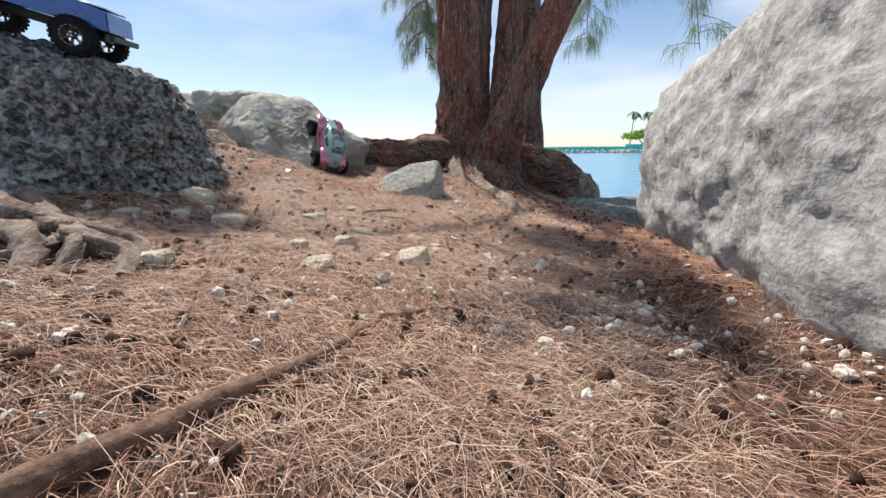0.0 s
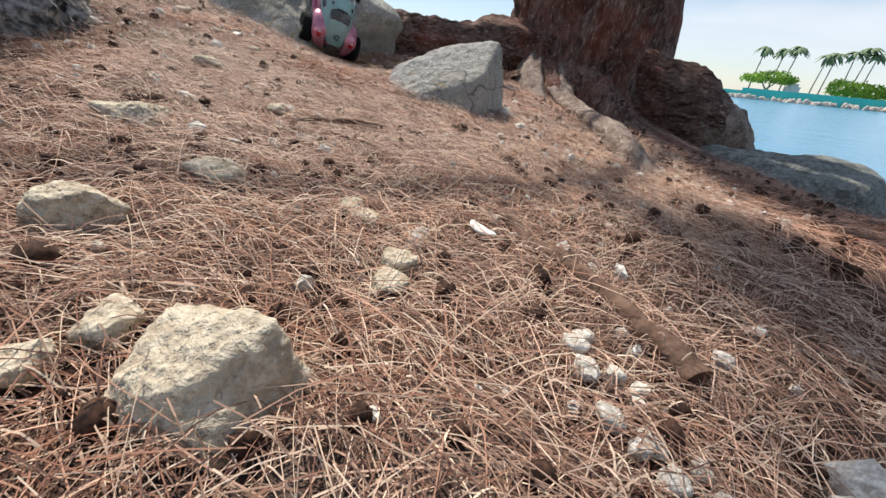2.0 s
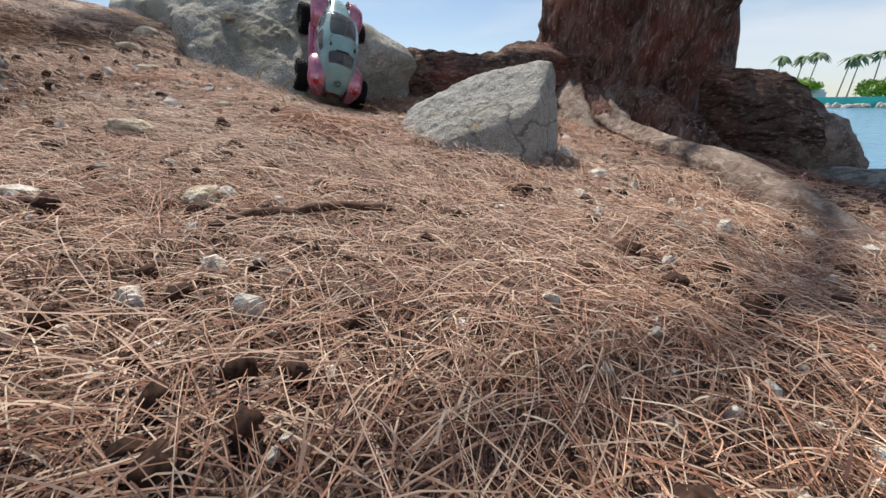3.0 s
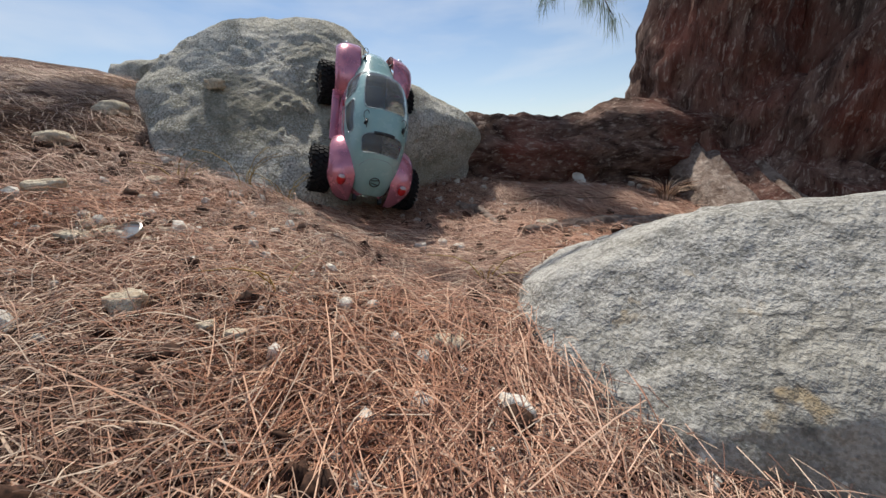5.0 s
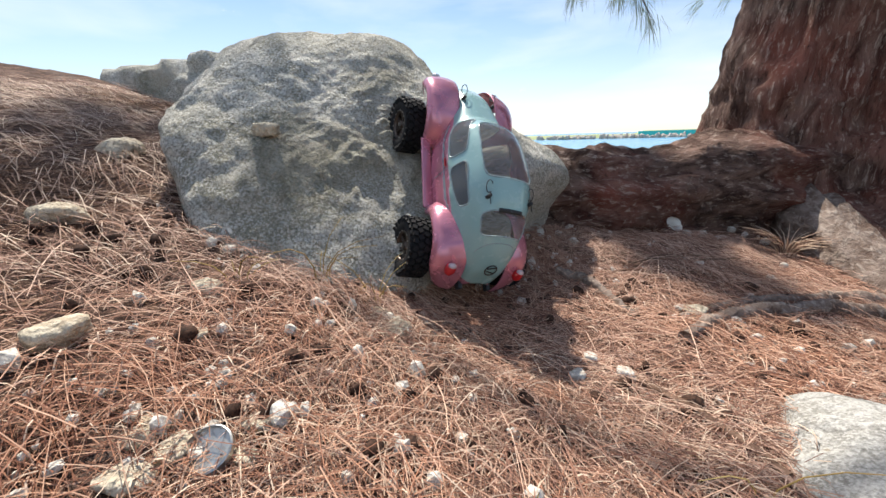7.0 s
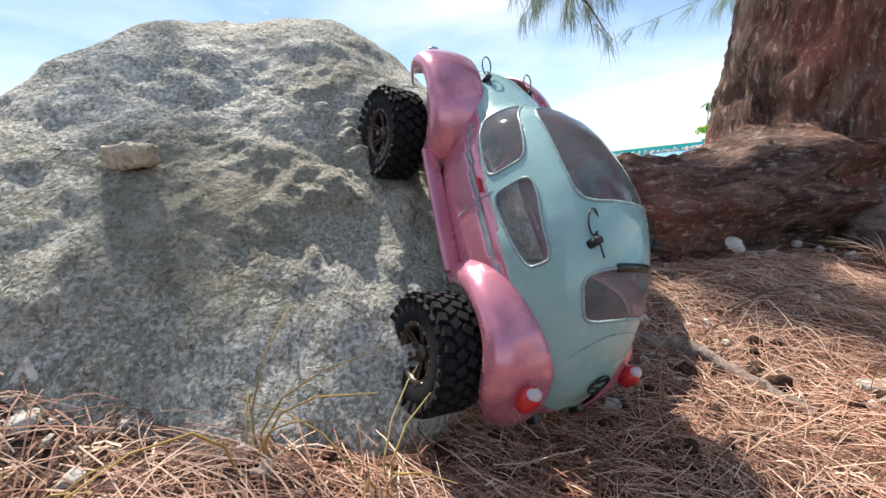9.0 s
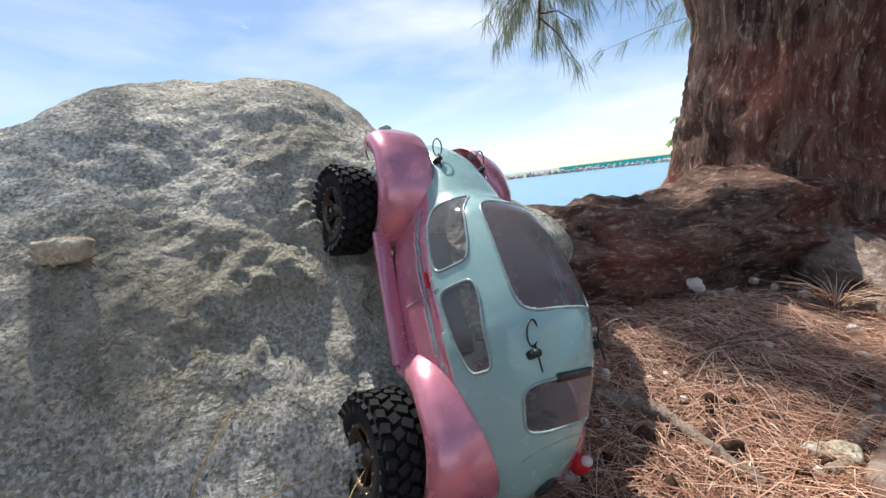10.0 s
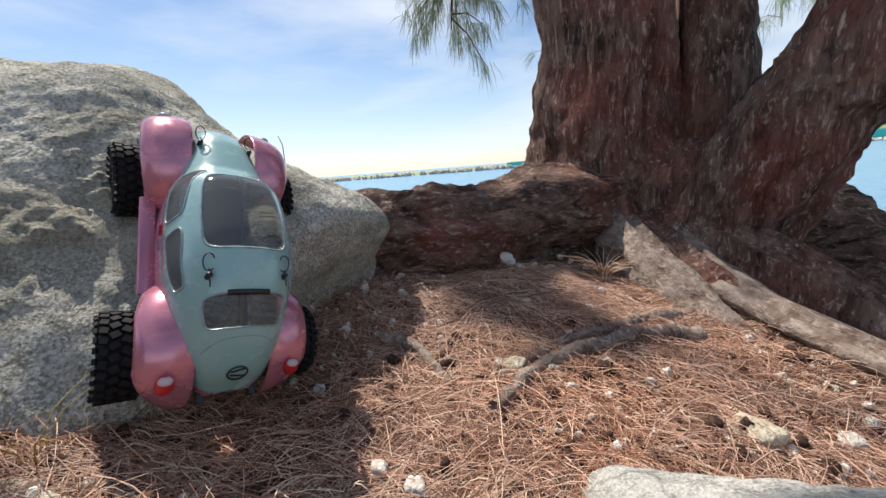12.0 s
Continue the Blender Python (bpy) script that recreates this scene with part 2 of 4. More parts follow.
M_TRUCKYEL = plain("yellow_truck_decal", (0.6, 0.5, 0.05), 0.3, 0.0, 0.1, 20)
M_SILVER = plain("pale_grey_truck_roof", (0.42, 0.46, 0.50), 0.3, 0.2, 0.1, 20)
M_SHELL = plain("white_coral_lump", (0.80, 0.78, 0.72), 0.85, 0.0, 0.15, 120)
M_TIN = plain("dull_tin", (0.55, 0.54, 0.50), 0.35, 0.9, 0.2, 80)
M_TURQ = plain("turquoise_barrier_cloth", (0.05, 0.55, 0.52), 0.7, 0.0, 0.15, 0.3)
M_RUBBLE = plain("pale_breakwater_rubble", (0.52, 0.46, 0.39), 0.95, 0.0, 0.35, 0.6)
M_WHITEWALL = plain("white_far_wall", (0.75, 0.75, 0.72), 0.8, 0.0, 0.05, 1.0)
M_HILL = plain("far_grassy_bank", (0.30, 0.34, 0.16), 0.95, 0.0, 0.3, 0.08)
M_PALMTRUNK = plain("grey_palm_trunk", (0.34, 0.31, 0.27), 0.9, 0.0, 0.2, 3.0)

k = Mat("clear_smoky_window", 0.06)
k.b.inputs["Base Color"].default_value = (0.56, 0.60, 0.62, 1)
k.b.inputs["Transmission Weight"].default_value = 0.85
k.b.inputs["IOR"].default_value = 1.3
M_PANE = k.m

k = Mat("harbour_water", 0.22)
k.color(k.mix(k.noise(0.05, 3), (0.10, 0.27, 0.42), (0.13, 0.33, 0.47)))
k.bump((k.noise(0.6, 4, 0.6, (0.5, 1.0, 1.0)), 0.16), (k.noise(3, 3), 0.04))
M_WATER = k.m


# ---------------------------------------------------------------- mesh helpers
def obj(name, bm, mat, parent=None, smooth=True):
    me = bpy.data.meshes.new(name)
    bm.normal_update()
    bm.to_mesh(me)
    bm.free()
    for m in mat if isinstance(mat, (list, tuple)) else [mat]:
        me.materials.append(m)
    if smooth:
        for p in me.polygons:
            p.use_smooth = True
    ob = new(name, me)
    ob.parent = parent
    return ob


def part(name, bm, mat, parent, label="", smooth=True):
    ob = obj(name, bm, mat, parent, smooth)
    if label:
        ob["label"] = label
    return ob


def from_arrays(name, verts, faces, mat, smooth=True):
    me = bpy.data.meshes.new(name)
    me.from_pydata(verts, [], faces)
    me.materials.append(mat)
    if smooth:
        me.polygons.foreach_set("use_smooth", [True] * len(me.polygons))
    return new(name, me)


def grid_faces(bm, rows, closed=False, flip=False):
    """Skins a list of rows of points; closed joins each row's ends."""
    vs = [[bm.verts.new(p) for p in row] for row in rows]
    for a, b in zip(vs, vs[1:]):
        n = len(a)
        for i in range(n if closed else n - 1):
            j = (i + 1) % n
            f = (a[i], a[j], b[j], b[i])
            bm.faces.new(f[::-1] if flip else f)
    return vs


def box(bm, size, m=None, bevel=0.0):
    made = bmesh.ops.create_cube(bm, size=1.0)["verts"]
    bmesh.ops.scale(bm, vec=size, verts=made)
    if bevel:
        edges = list({e for v in made for e in v.link_edges})
        made = bmesh.ops.bevel(bm, geom=edges, offset=bevel, segments=2, affect="EDGES", profile=0.5)["verts"]
        made = list({v for v in made})
    if m:
        bmesh.ops.transform(bm, matrix=m, verts=made)


def tube(bm, points, radii, sides=10, wobble=0.0, seed=0, caps=True):
    """A tapering limb along points."""
    pts = [Vector(p) for p in points]
    rows = []
    ref = Vector((0.3, 0.2, 1.0))
    for i, p in enumerate(pts):
        d = (pts[min(i + 1, len(pts) - 1)] - pts[max(i - 1, 0)]).normalized()
        if abs(d.dot(ref.normalized())) > 0.95:
            ref = Vector((1.0, 0.1, 0.2))
        u = d.cross(ref).normalized()
        v = d.cross(u)
        row = []
        for s in range(sides):
            a = 2 * math.pi * s / sides
            way = u * math.cos(a) + v * math.sin(a)
            r = radii[i]
            if wobble:
                r *= 1 + wobble * noise.noise((p + way * radii[i]) * (0.5 / max(radii[i], 0.004)) + Vector((seed * 7.1, 0, 0)))
            row.append(p + way * r)
        rows.append(row)
    vs = grid_faces(bm, rows, closed=True)
    if caps:
        bm.faces.new(vs[0])
        bm.faces.new(vs[-1][::-1])


def smooth_path(pts, n):
    """Catmull-Rom through points, n steps a span."""
    p = [Vector(q) for q in pts]
    p = [p[0] * 2 - p[1], *p, p[-1] * 2 - p[-2]]
    out = []
    for i in range(1, len(p) - 2):
        for s in range(n):
            t = s / n
            out.append(0.5 * (2 * p[i] + (p[i + 1] - p[i - 1]) * t + (2 * p[i - 1] - 5 * p[i] + 4 * p[i + 1] - p[i + 2]) * t * t
                              + (3 * p[i] - p[i - 1] - 3 * p[i + 1] + p[i + 2]) * t ** 3))
    return out + [p[-2]]


def spin(profile, sides, axis="X", closed=True):
    """Rows of points for a profile of (along, radius) turned about an axis."""
    rows = []
    for s in range(sides + 1):
        a = 2 * math.pi * s / sides
        rows.append([(h, r * math.cos(a), r * math.sin(a)) if axis == "X" else (r * math.cos(a), r * math.sin(a), h) for h, r in profile])
    return rows


# ---------------------------------------------------------------- ground
COEF = (0.6386, 0.0653, 0.036, -0.0146, 0.0102, -0.1837, -0.0346, -0.0226, 0.0484, 0.0741, -0.0274, -0.0537, 0.0078, -0.057, -0.0032)
POWERS = [(i, j) for i in range(5) for j in range(5 - i)]


def ground_z(x, y):
    """The lie of the land: a mound that climbs to one side and falls to the water on the other."""
    cx, cy = min(max(x, -1.4), 1.7), min(max(y, 0.2), 4.2)
    u, v = (cx - 0.3) / 1.2, (cy - 2.0) / 1.6
    z = sum(c * u ** i * v ** j for c, (i, j) in zip(COEF, POWERS))
    z += 0.26 * min(max(-1.4 - x, 0), 1.5) - 0.05 * min(max(-2.9 - x, 0), 30)
    z -= 0.45 * max(x - 1.7, 0) + 0.42 * max(y - 4.2, 0) * min(1.0, 0.5 + max(0.0, 0.4 + x * 0.25))
    z -= 0.075 * math.exp(-((x + 0.30) ** 2 / 0.12 + (y - 3.08) ** 2 / 0.12))
    z -= 0.04 * math.exp(-((x + 0.52) ** 2 / 0.05 + (y - 1.85) ** 2 / 0.08))
    return max(z, -2.5)


def rough_z(x, y):
    p = Vector((x, y, 0))
    return ground_z(x, y) + 0.016 * noise.noise(p * 4.5) + 0.010 * noise.noise(p * 13 + Vector((5, 1, 0))) + 0.004 * noise.noise(p * 42)


def spread(lo, hi, step, far):
    near = list(np.arange(lo, hi + step / 2, step))
    out, d, a, b = [], step, lo, hi
    left, right = [], []
    while b < far:
        d *= 1.35
        a, b = a - d, b + d
        left.append(a)
        right.append(b)
    return left[::-1] + near + right


gx, gy = spread(-1.5, 2.2, 0.02, 2600), spread(-0.3, 4.6, 0.02, 2600)
verts = [(x, y, rough_z(x, y) if abs(x) < 40 and abs(y) < 40 else ground_z(x, y)) for y in gy for x in gx]
nx = len(gx)
faces = [(j * nx + i, j * nx + i + 1, (j + 1) * nx + i + 1, (j + 1) * nx + i) for j in range(len(gy) - 1) for i in range(nx - 1)]
ground = from_arrays("ground", verts, faces, M_GROUND)
tagged(ground, "sloping earth covered in brown needle litter and gravel", "ground", kind="structure")

bm = bmesh.new()
bmesh.ops.create_grid(bm, x_segments=2, y_segments=2, size=2500)
water = obj("water", bm, M_WATER, smooth=False)
water.location = (0, 0, -0.45)
tagged(water, "calm blue harbour water with small ripples", "water", kind="structure")


# ---------------------------------------------------------------- boulders
def rock(name, at, planes, mat, label, seed=1, detail=5, power=9.0, lumps=0.05, grit=0.012, freq=3.0, pits=0.0, category="rock", group="", turn=0.0, crust=None):
    """A boulder: planes of (normal, distance) bound it, softly rounded, then lumps, grit and pits."""
    bm = bmesh.new()
    bmesh.ops.create_icosphere(bm, subdivisions=detail, radius=1.0)
    ns = [(Vector(n).normalized(), d) for n, d in planes]
    off = Vector((seed * 3.7, seed * 1.3, seed * 2.9))
    rot = Matrix.Rotation(radians(turn), 3, "Z")
    mean = sum(d for _, d in ns) / len(ns)
    for v in bm.verts:
        w = v.co.normalized()
        s = sum(max(0.0, w.dot(n) / d) ** power for n, d in ns)
        r = s ** (-1 / power) if s > 1e-9 else mean * 2
        p = w * min(r, mean * 2.2)
        q = p / mean * freq * 0.5 + off
        r = p.length * (1 + lumps * noise.fractal(q, 0.9, 2.0, 3) * 1.6)
        r += mean * grit * noise.fractal(q * 6, 0.7, 2.1, 4)
        if pits:
            c = noise.cell_vector(q * 5)
            dist = noise.voronoi(q * 5)[0][0]
            r -= mean * pits * max(0.0, 0.45 - dist) * (0.4 + c.x)
        if crust:
            way, edge, deep = crust
            f = min(1.0, max(0.0, (w.dot(Vector(way).normalized()) - edge) / 0.12 + 1.6 * noise.fractal(q * 2.2, 0.8, 2.0, 3)))
            r += mean * deep * f * (0.25 + noise.fractal(q * 4.5 + off, 0.55, 2.1, 5))
        v.co = rot @ (w * r)
    ob = obj(name, bm, mat)
    ob.location = at
    tagged(ob, label, category, group)
    return ob


rock("boulder", (-0.80, 3.22, 1.0),
     [((0.58, 0.00, 0.82), 0.342), ((0.48, -0.61, 0.63), 0.226), ((0.36, -0.64, 0.68), 0.243), ((-0.25, -0.55, 0.80), 0.35), ((0.87, -0.30, -0.40), 0.426), ((-0.61, -0.77, -0.19), 0.369), ((0.08, -0.23, 0.97), 0.338),
      ((-0.64, -0.50, 0.58), 0.475), ((0.29, 0.91, 0.31), 0.490), ((0.17, 0.94, 0.29), 0.358), ((0, 0, -1), 0.396), ((-0.96, 0.27, -0.08), 0.656), ((0.15, -0.99, 0.02), 0.513), ((-0.05, 0.46, 0.88), 0.559)],
     M_BOULDER, "large grey-green speckled granite boulder half sunk in needles", 3, 7, 16, 0.05, 0.012, 3.4, category="boulder", crust=((0.80, -0.42, 0.30), 0.86, 0.045))
rock("boulder", (2.12, 1.5, 0.88),
     [((-1, 0.02, 0.06), 0.565), ((-0.6, 0.75, 0.05), 0.97), ((-0.5, 0.26, 0.82), 0.70), ((0, 0.1, 1), 0.70), ((0.1, 1, 0), 0.92), ((0.1, -1, 0.1), 0.95), ((1, 0, 0.1), 0.7),
      ((-0.6, 0, -0.8), 0.60), ((0, 0, -1), 0.6)],
     M_PALE, "huge pale grey weathered limestone boulder beside the slope", 8, 6, 12, 0.05, 0.022, 4.0, 0.05, category="boulder")
rock("boulder", (-1.09, 1.72, 0.94),
     [((1, -0.15, 0.15), 0.46), ((0.6, 0.7, 0.35), 0.55), ((0.5, -0.75, 0.4), 0.52), ((0.35, 0.1, 0.94), 0.44), ((-0.3, 0.1, 1), 0.46), ((0, -1, 0.1), 0.62),
      ((0, 1, 0.1), 0.60), ((-1, 0, 0.1), 0.7), ((0, 0, -1), 0.4)],
     M_DARKROCK, "dark craggy pitted coral boulder with pale crust", 5, 6, 9, 0.07, 0.05, 6.0, 0.35, category="boulder")
rock("boulder", (0.30, 2.70, 0.68),
     [((-0.36, 0.03, 0.93), 0.165), ((-0.51, 0.11, 0.85), 0.167), ((-0.70, -0.48, 0.53), 0.206), ((0.98, -0.18, 0.05), 0.209), ((0.15, -0.98, 0.15), 0.200), ((-0.15, -0.62, 0.77), 0.141),
      ((-0.99, -0.10, 0.12), 0.230), ((0.43, 0.87, 0.25), 0.155), ((0, 0, -1), 0.180), ((-0.81, 0.50, 0.29), 0.271), ((-0.04, 0.47, 0.88), 0.168)],
     M_SLAB, "flat-topped grey slab rock with flecked face", 11, 6, 20, 0.02, 0.02, 3.0, category="rock")
rock("boulder", (1.80, 3.25, 0.40),
     [((0, -0.1, 1), 0.13), ((-0.6, -0.3, 0.7), 0.22), ((0.5, -0.5, 0.6), 0.26), ((-1, 0, 0), 0.38), ((0, -1, 0.2), 0.26), ((1, 0, 0), 0.4), ((0, 1, 0), 0.25), ((0, 0, -1), 0.3)],
     M_GREYROCK, "low grey-green rock beside the water", 14, 5, 9, 0.05, 0.03, 3.0, category="rock")
rock("rock_ledge", (-1.85, 4.1, 1.22),
     [((0, -0.1, 1), 0.30), ((0.5, -0.8, 0.3), 0.32), ((0.9, 0.1, 0.4), 0.40), ((-1, 0, 0.1), 0.7), ((0, -1, 0.1), 0.42), ((0, 1, 0), 0.4), ((0, 0, -1), 0.5)],
     M_BOULDER, "weathered brown-grey rock ledge on the rise", 17, 5, 8, 0.10, 0.05, 6.0, category="rock")


# ---------------------------------------------------------------- the tree
def limb(points, radii, sides=40, steps=10, flute=0.14, seed=0, rag=0.05):
    """A fluted limb: ribs run along it and the bark is ragged."""
    bm = bmesh.new()
    pts = smooth_path(points, steps)
    rad = [v.x for v in smooth_path([(r, 0, 0) for r in radii], steps)]
    rows, ref = [], None
    for i, p in enumerate(pts):
        d = (pts[min(i + 1, len(pts) - 1)] - pts[max(i - 1, 0)]).normalized()
        if ref is None:
            ref = d.orthogonal()
        u = (ref - d * ref.dot(d)).normalized()
        ref = u
        v = d.cross(u)
        row = []
        for s in range(sides):
            a = 2 * math.pi * s / sides
            way = u * math.cos(a) + v * math.sin(a)
            c = Vector((math.cos(a) * 1.6, math.sin(a) * 1.6, i * 0.05 + seed * 9.3))
            r = rad[i] * (1 + flute * noise.fractal(c * 1.3, 0.8, 2.0, 3))
            r += rag * rad[i] * noise.fractal(Vector((c.x * 5, c.y * 5, i * 0.3 + seed)), 0.7, 2.0, 3)
            row.append(p + way * r)
        rows.append(row)
    vs = grid_faces(bm, rows, closed=True)
    bm.faces.new(vs[0])
    bm.faces.new(vs[-1][::-1])
    return bm


tree = new("ironwood_tree")
tree.location = (0.06, 0.215, 0.06)
tagged(tree, "old many-stemmed ironwood tree with shaggy reddish bark and bare roots", "tree")

part("trunk", limb([(0.53, 4.06, 0.30), (0.53, 4.04, 0.75), (0.53, 4.02, 1.05), (0.53, 4.0, 1.35), (0.52, 4.0, 1.8), (0.50, 4.03, 2.4), (0.42, 4.12, 3.4), (0.3, 4.3, 5.0)],
                   [0.44, 0.36, 0.295, 0.262, 0.245, 0.23, 0.19, 0.14], 72, 16, 0.22, 1), M_BARK, tree)
part("trunk", limb([(0.92, 3.95, 0.3), (0.92, 3.93, 0.9), (0.915, 3.91, 1.3), (0.925, 3.96, 1.57), (0.97, 4.05, 2.2), (1.05, 4.2, 3.2), (1.2, 4.4, 4.8)],
                   [0.26, 0.175, 0.130, 0.122, 0.118, 0.11, 0.09], 48, 14, 0.16, 2), M_BARK, tree)
part("trunk", limb([(0.76, 3.84, 0.35), (0.84, 3.70, 0.75), (0.91, 3.57, 1.02), (0.96, 3.50, 1.16), (1.01, 3.46, 1.28), (1.17, 3.40, 1.66), (1.44, 3.31, 2.25), (1.62, 3.34, 2.75), (1.74, 3.50, 3.4), (1.78, 3.80, 4.3), (1.80, 4.05, 5.0)],
                   [0.28, 0.215, 0.172, 0.155, 0.145, 0.135, 0.125, 0.11, 0.085, 0.05, 0.015], 52, 14, 0.18, 3), M_BARK, tree)
part("trunk_saddle", limb([(0.50, 3.98, 0.74), (0.68, 3.86, 0.88), (0.80, 3.77, 0.91), (0.92, 3.66, 0.86)], [0.20, 0.18, 0.17, 0.16], 36, 12, 0.12, 21), M_BARK, tree)
part("trunk", limb([(1.2, 4.42, 0.3), (1.25, 4.46, 0.8), (1.25, 4.5, 1.3), (1.22, 4.6, 2.0), (1.2, 4.8, 3.2)], [0.26, 0.19, 0.13, 0.12, 0.1], 40, 12, 0.2, 4), M_BARK, tree)
# the great side root, lying like a log
part("root", limb([(0.62, 4.0, 0.78), (0.30, 3.76, 0.84), (0.06, 3.64, 0.83), (-0.16, 3.52, 0.82), (-0.40, 3.44, 0.80), (-0.62, 3.4, 0.72)],
                  [0.24, 0.17, 0.16, 0.16, 0.15, 0.09], 44, 12, 0.28, 5, 0.12), M_LOGBARK, tree)
part("root", limb([(0.55, 4.0, 0.74), (0.47, 3.70, 0.75), (0.475, 3.50, 0.70), (0.53, 3.30, 0.62), (0.60, 3.12, 0.555)], [0.17, 0.105, 0.08, 0.06, 0.022], 36, 14, 0.22, 6, 0.06), M_ROOT, tree,
     "pale sunlit bare root")
part("root", limb([(0.72, 3.95, 0.78), (0.74, 3.68, 0.74), (0.86, 3.42, 0.64), (1.0, 3.2, 0.52), (1.1, 3.0, 0.42)], [0.24, 0.145, 0.105, 0.08, 0.045], 32, 10, 0.25, 7), M_BARK, tree)
part("root", limb([(0.62, 3.9, 0.72), (0.66, 3.4, 0.63), (0.77, 2.95, 0.58), (0.88, 2.5, 0.55), (0.95, 2.15, 0.49), (0.98, 1.95, 0.44)], [0.2, 0.07, 0.045, 0.045, 0.04, 0.02], 24, 10, 0.3, 8, 0.12), M_ROOT, tree,
     "pale gnarled root breaking out of the ground")
part("root", limb([(0.98, 4.15, 0.70), (1.22, 4.10, 0.66), (1.46, 4.05, 0.58), (1.66, 4.0, 0.46), (1.80, 3.98, 0.30)], [0.26, 0.245, 0.225, 0.19, 0.13], 40, 12, 0.26, 9, 0.1), M_LOGBARK, tree)
# the paler root colour here stands in for sunlight on the broken end
part("root_end", limb([(1.60, 4.02, 0.52), (1.70, 3.98, 0.46), (1.79, 3.96, 0.37), (1.85, 3.95, 0.24)], [0.17, 0.19, 0.16, 0.11], 28, 8, 0.3, 12, 0.1), M_ROOT, tree, "broken end of a thick root, coloured paler as if sunlit")
part("root", limb([(0.60, 3.85, 0.70), (0.58, 3.60, 0.70), (0.66, 3.36, 0.62), (0.78, 3.18, 0.54)], [0.2, 0.09, 0.06, 0.03], 26, 10, 0.3, 13, 0.1), M_BARK, tree)
part("root", limb([(0.95, 3.85, 0.62), (1.1, 3.45, 0.5), (1.25, 3.05, 0.45), (1.4, 2.75, 0.42), (1.52, 2.6, 0.38)], [0.14, 0.06, 0.045, 0.04, 0.02], 24, 10, 0.3, 10), M_BARK, tree)


# ---------------------------------------------------------------- foliage
def sprays(seeds, blades, length, width, droop, rng):
    """Arrays for tufts of thin hanging needles: seeds are (place, way)."""
    vs, fs = [], []
    for p, way in seeds:
        for _ in range(blades):
            d = (way + Vector(rng.normal(0, 0.42, 3))).normalized()
            side = d.orthogonal().normalized()
            side.rotate(Matrix.Rotation(rng.uniform(0, 6.28), 3, d))
            ln, w = length * rng.uniform(0.6, 1.15), width * rng.uniform(0.7, 1.3)
            a = p + Vector(rng.normal(0, length * 0.12, 3))
            m = a + d * ln * 0.5 + Vector((0, 0, -droop * ln * 0.2))
            e = a + d * ln + Vector((0, 0, -droop * ln * 0.75))
            k = len(vs)
            vs += [a - side * w / 2, a + side * w / 2, m + side * w / 2, m - side * w / 2, e]
            fs += [(k, k + 1, k + 2, k + 3), (k + 3, k + 2, k + 4)]
    return vs, fs


def bough(start, end, sag, twigs, rng, blades=26, length=0.24, width=0.004, spread_=0.4, inner=0.35):
    """A drooping bough: wood as a mesh, its needles as arrays."""
    bm = bmesh.new()
    a, b = Vector(start), Vector(end)
    path = [a.lerp(b, i / 8) + Vector((0, 0, sag * math.sin(math.pi * i / 8))) for i in range(9)]
    tube(bm, path, [0.035 - 0.0036 * i for i in range(9)], 7, 0.1)
    seeds = []
    for _ in range(twigs):
        f = rng.uniform(inner, 1.0)
        i = min(int(f * 8), 7)
        p = path[i].lerp(path[i + 1], f * 8 - i)
        q = p + Vector((rng.normal(0, spread_), rng.normal(0, spread_), rng.normal(-0.12, 0.16)))
        mid = p.lerp(q, 0.5) + Vector((0, 0, 0.05))
        tube(bm, [p, mid, q], [0.008, 0.006, 0.003], 4)
        for g in (0.45, 0.75, 1.0):
            seeds.append((p.lerp(q, g), Vector(((q - p).x * 0.4, (q - p).y * 0.4, -0.55)).normalized()))
    return bm, sprays(seeds, blades, length, width, 0.6, rng)


rng = np.random.default_rng(7)
crown_v, crown_f = [], []
boughs = [((0.3, 4.3, 4.6), (-0.10, 5.75, 2.16), 0.8, 110, 36, 0.17, 0.0032, 0.36, 0.45),
          ((1.2, 4.7, 4.6), (3.3, 10.6, 3.5), 1.6, 50, 30, 0.36, 0.006, 0.55, 0.4),
          ((1.2, 4.7, 4.6), (5.6, 9.8, 3.0), 1.7, 30, 26, 0.36, 0.006, 0.5, 0.4)]
# unseen limb added to carry the shade-casting boughs below
part("bough", limb([(0.30, 4.28, 4.85), (-0.2, 4.65, 5.15), (-0.9, 5.2, 5.3)], [0.12, 0.09, 0.05], 20, 8, 0.15, 22), M_BARK, tree)
# boughs out of view overhead, placed out towards the sun to dapple chosen ground
for tx, ty, wide in ((1.25, 0.95, 0.16), (1.10, 1.55, 0.13), (-0.30, 1.12, 0.10), (-1.4, 2.6, 0.26), (0.18, 3.17, 0.07), (1.0, 3.55, 0.22), (1.45, 2.35, 0.16)):
    boughs.append(((-0.9, 5.2, 5.3), (tx - 2.13 + rng.normal(0, 0.04), ty + 2.57 + rng.normal(0, 0.04), 5.6), 0.4, 18, 14, 0.24, 0.012, wide, 0.95))
for start, end, sag, twigs, blades, ln, wd, sp, inner in boughs:
    bm, (vs, fs) = bough(start, end, sag, twigs, rng, blades, ln, wd, sp, inner)
    part("bough", bm, M_BARK, tree)
    k = len(crown_v)
    crown_v += vs
    crown_f += [tuple(i + k for i in f) for f in fs]
crown = from_arrays("crown", crown_v, crown_f, M_LEAF, False)
crown.parent = tree
crown["label"] = "drooping grey-green needle foliage"


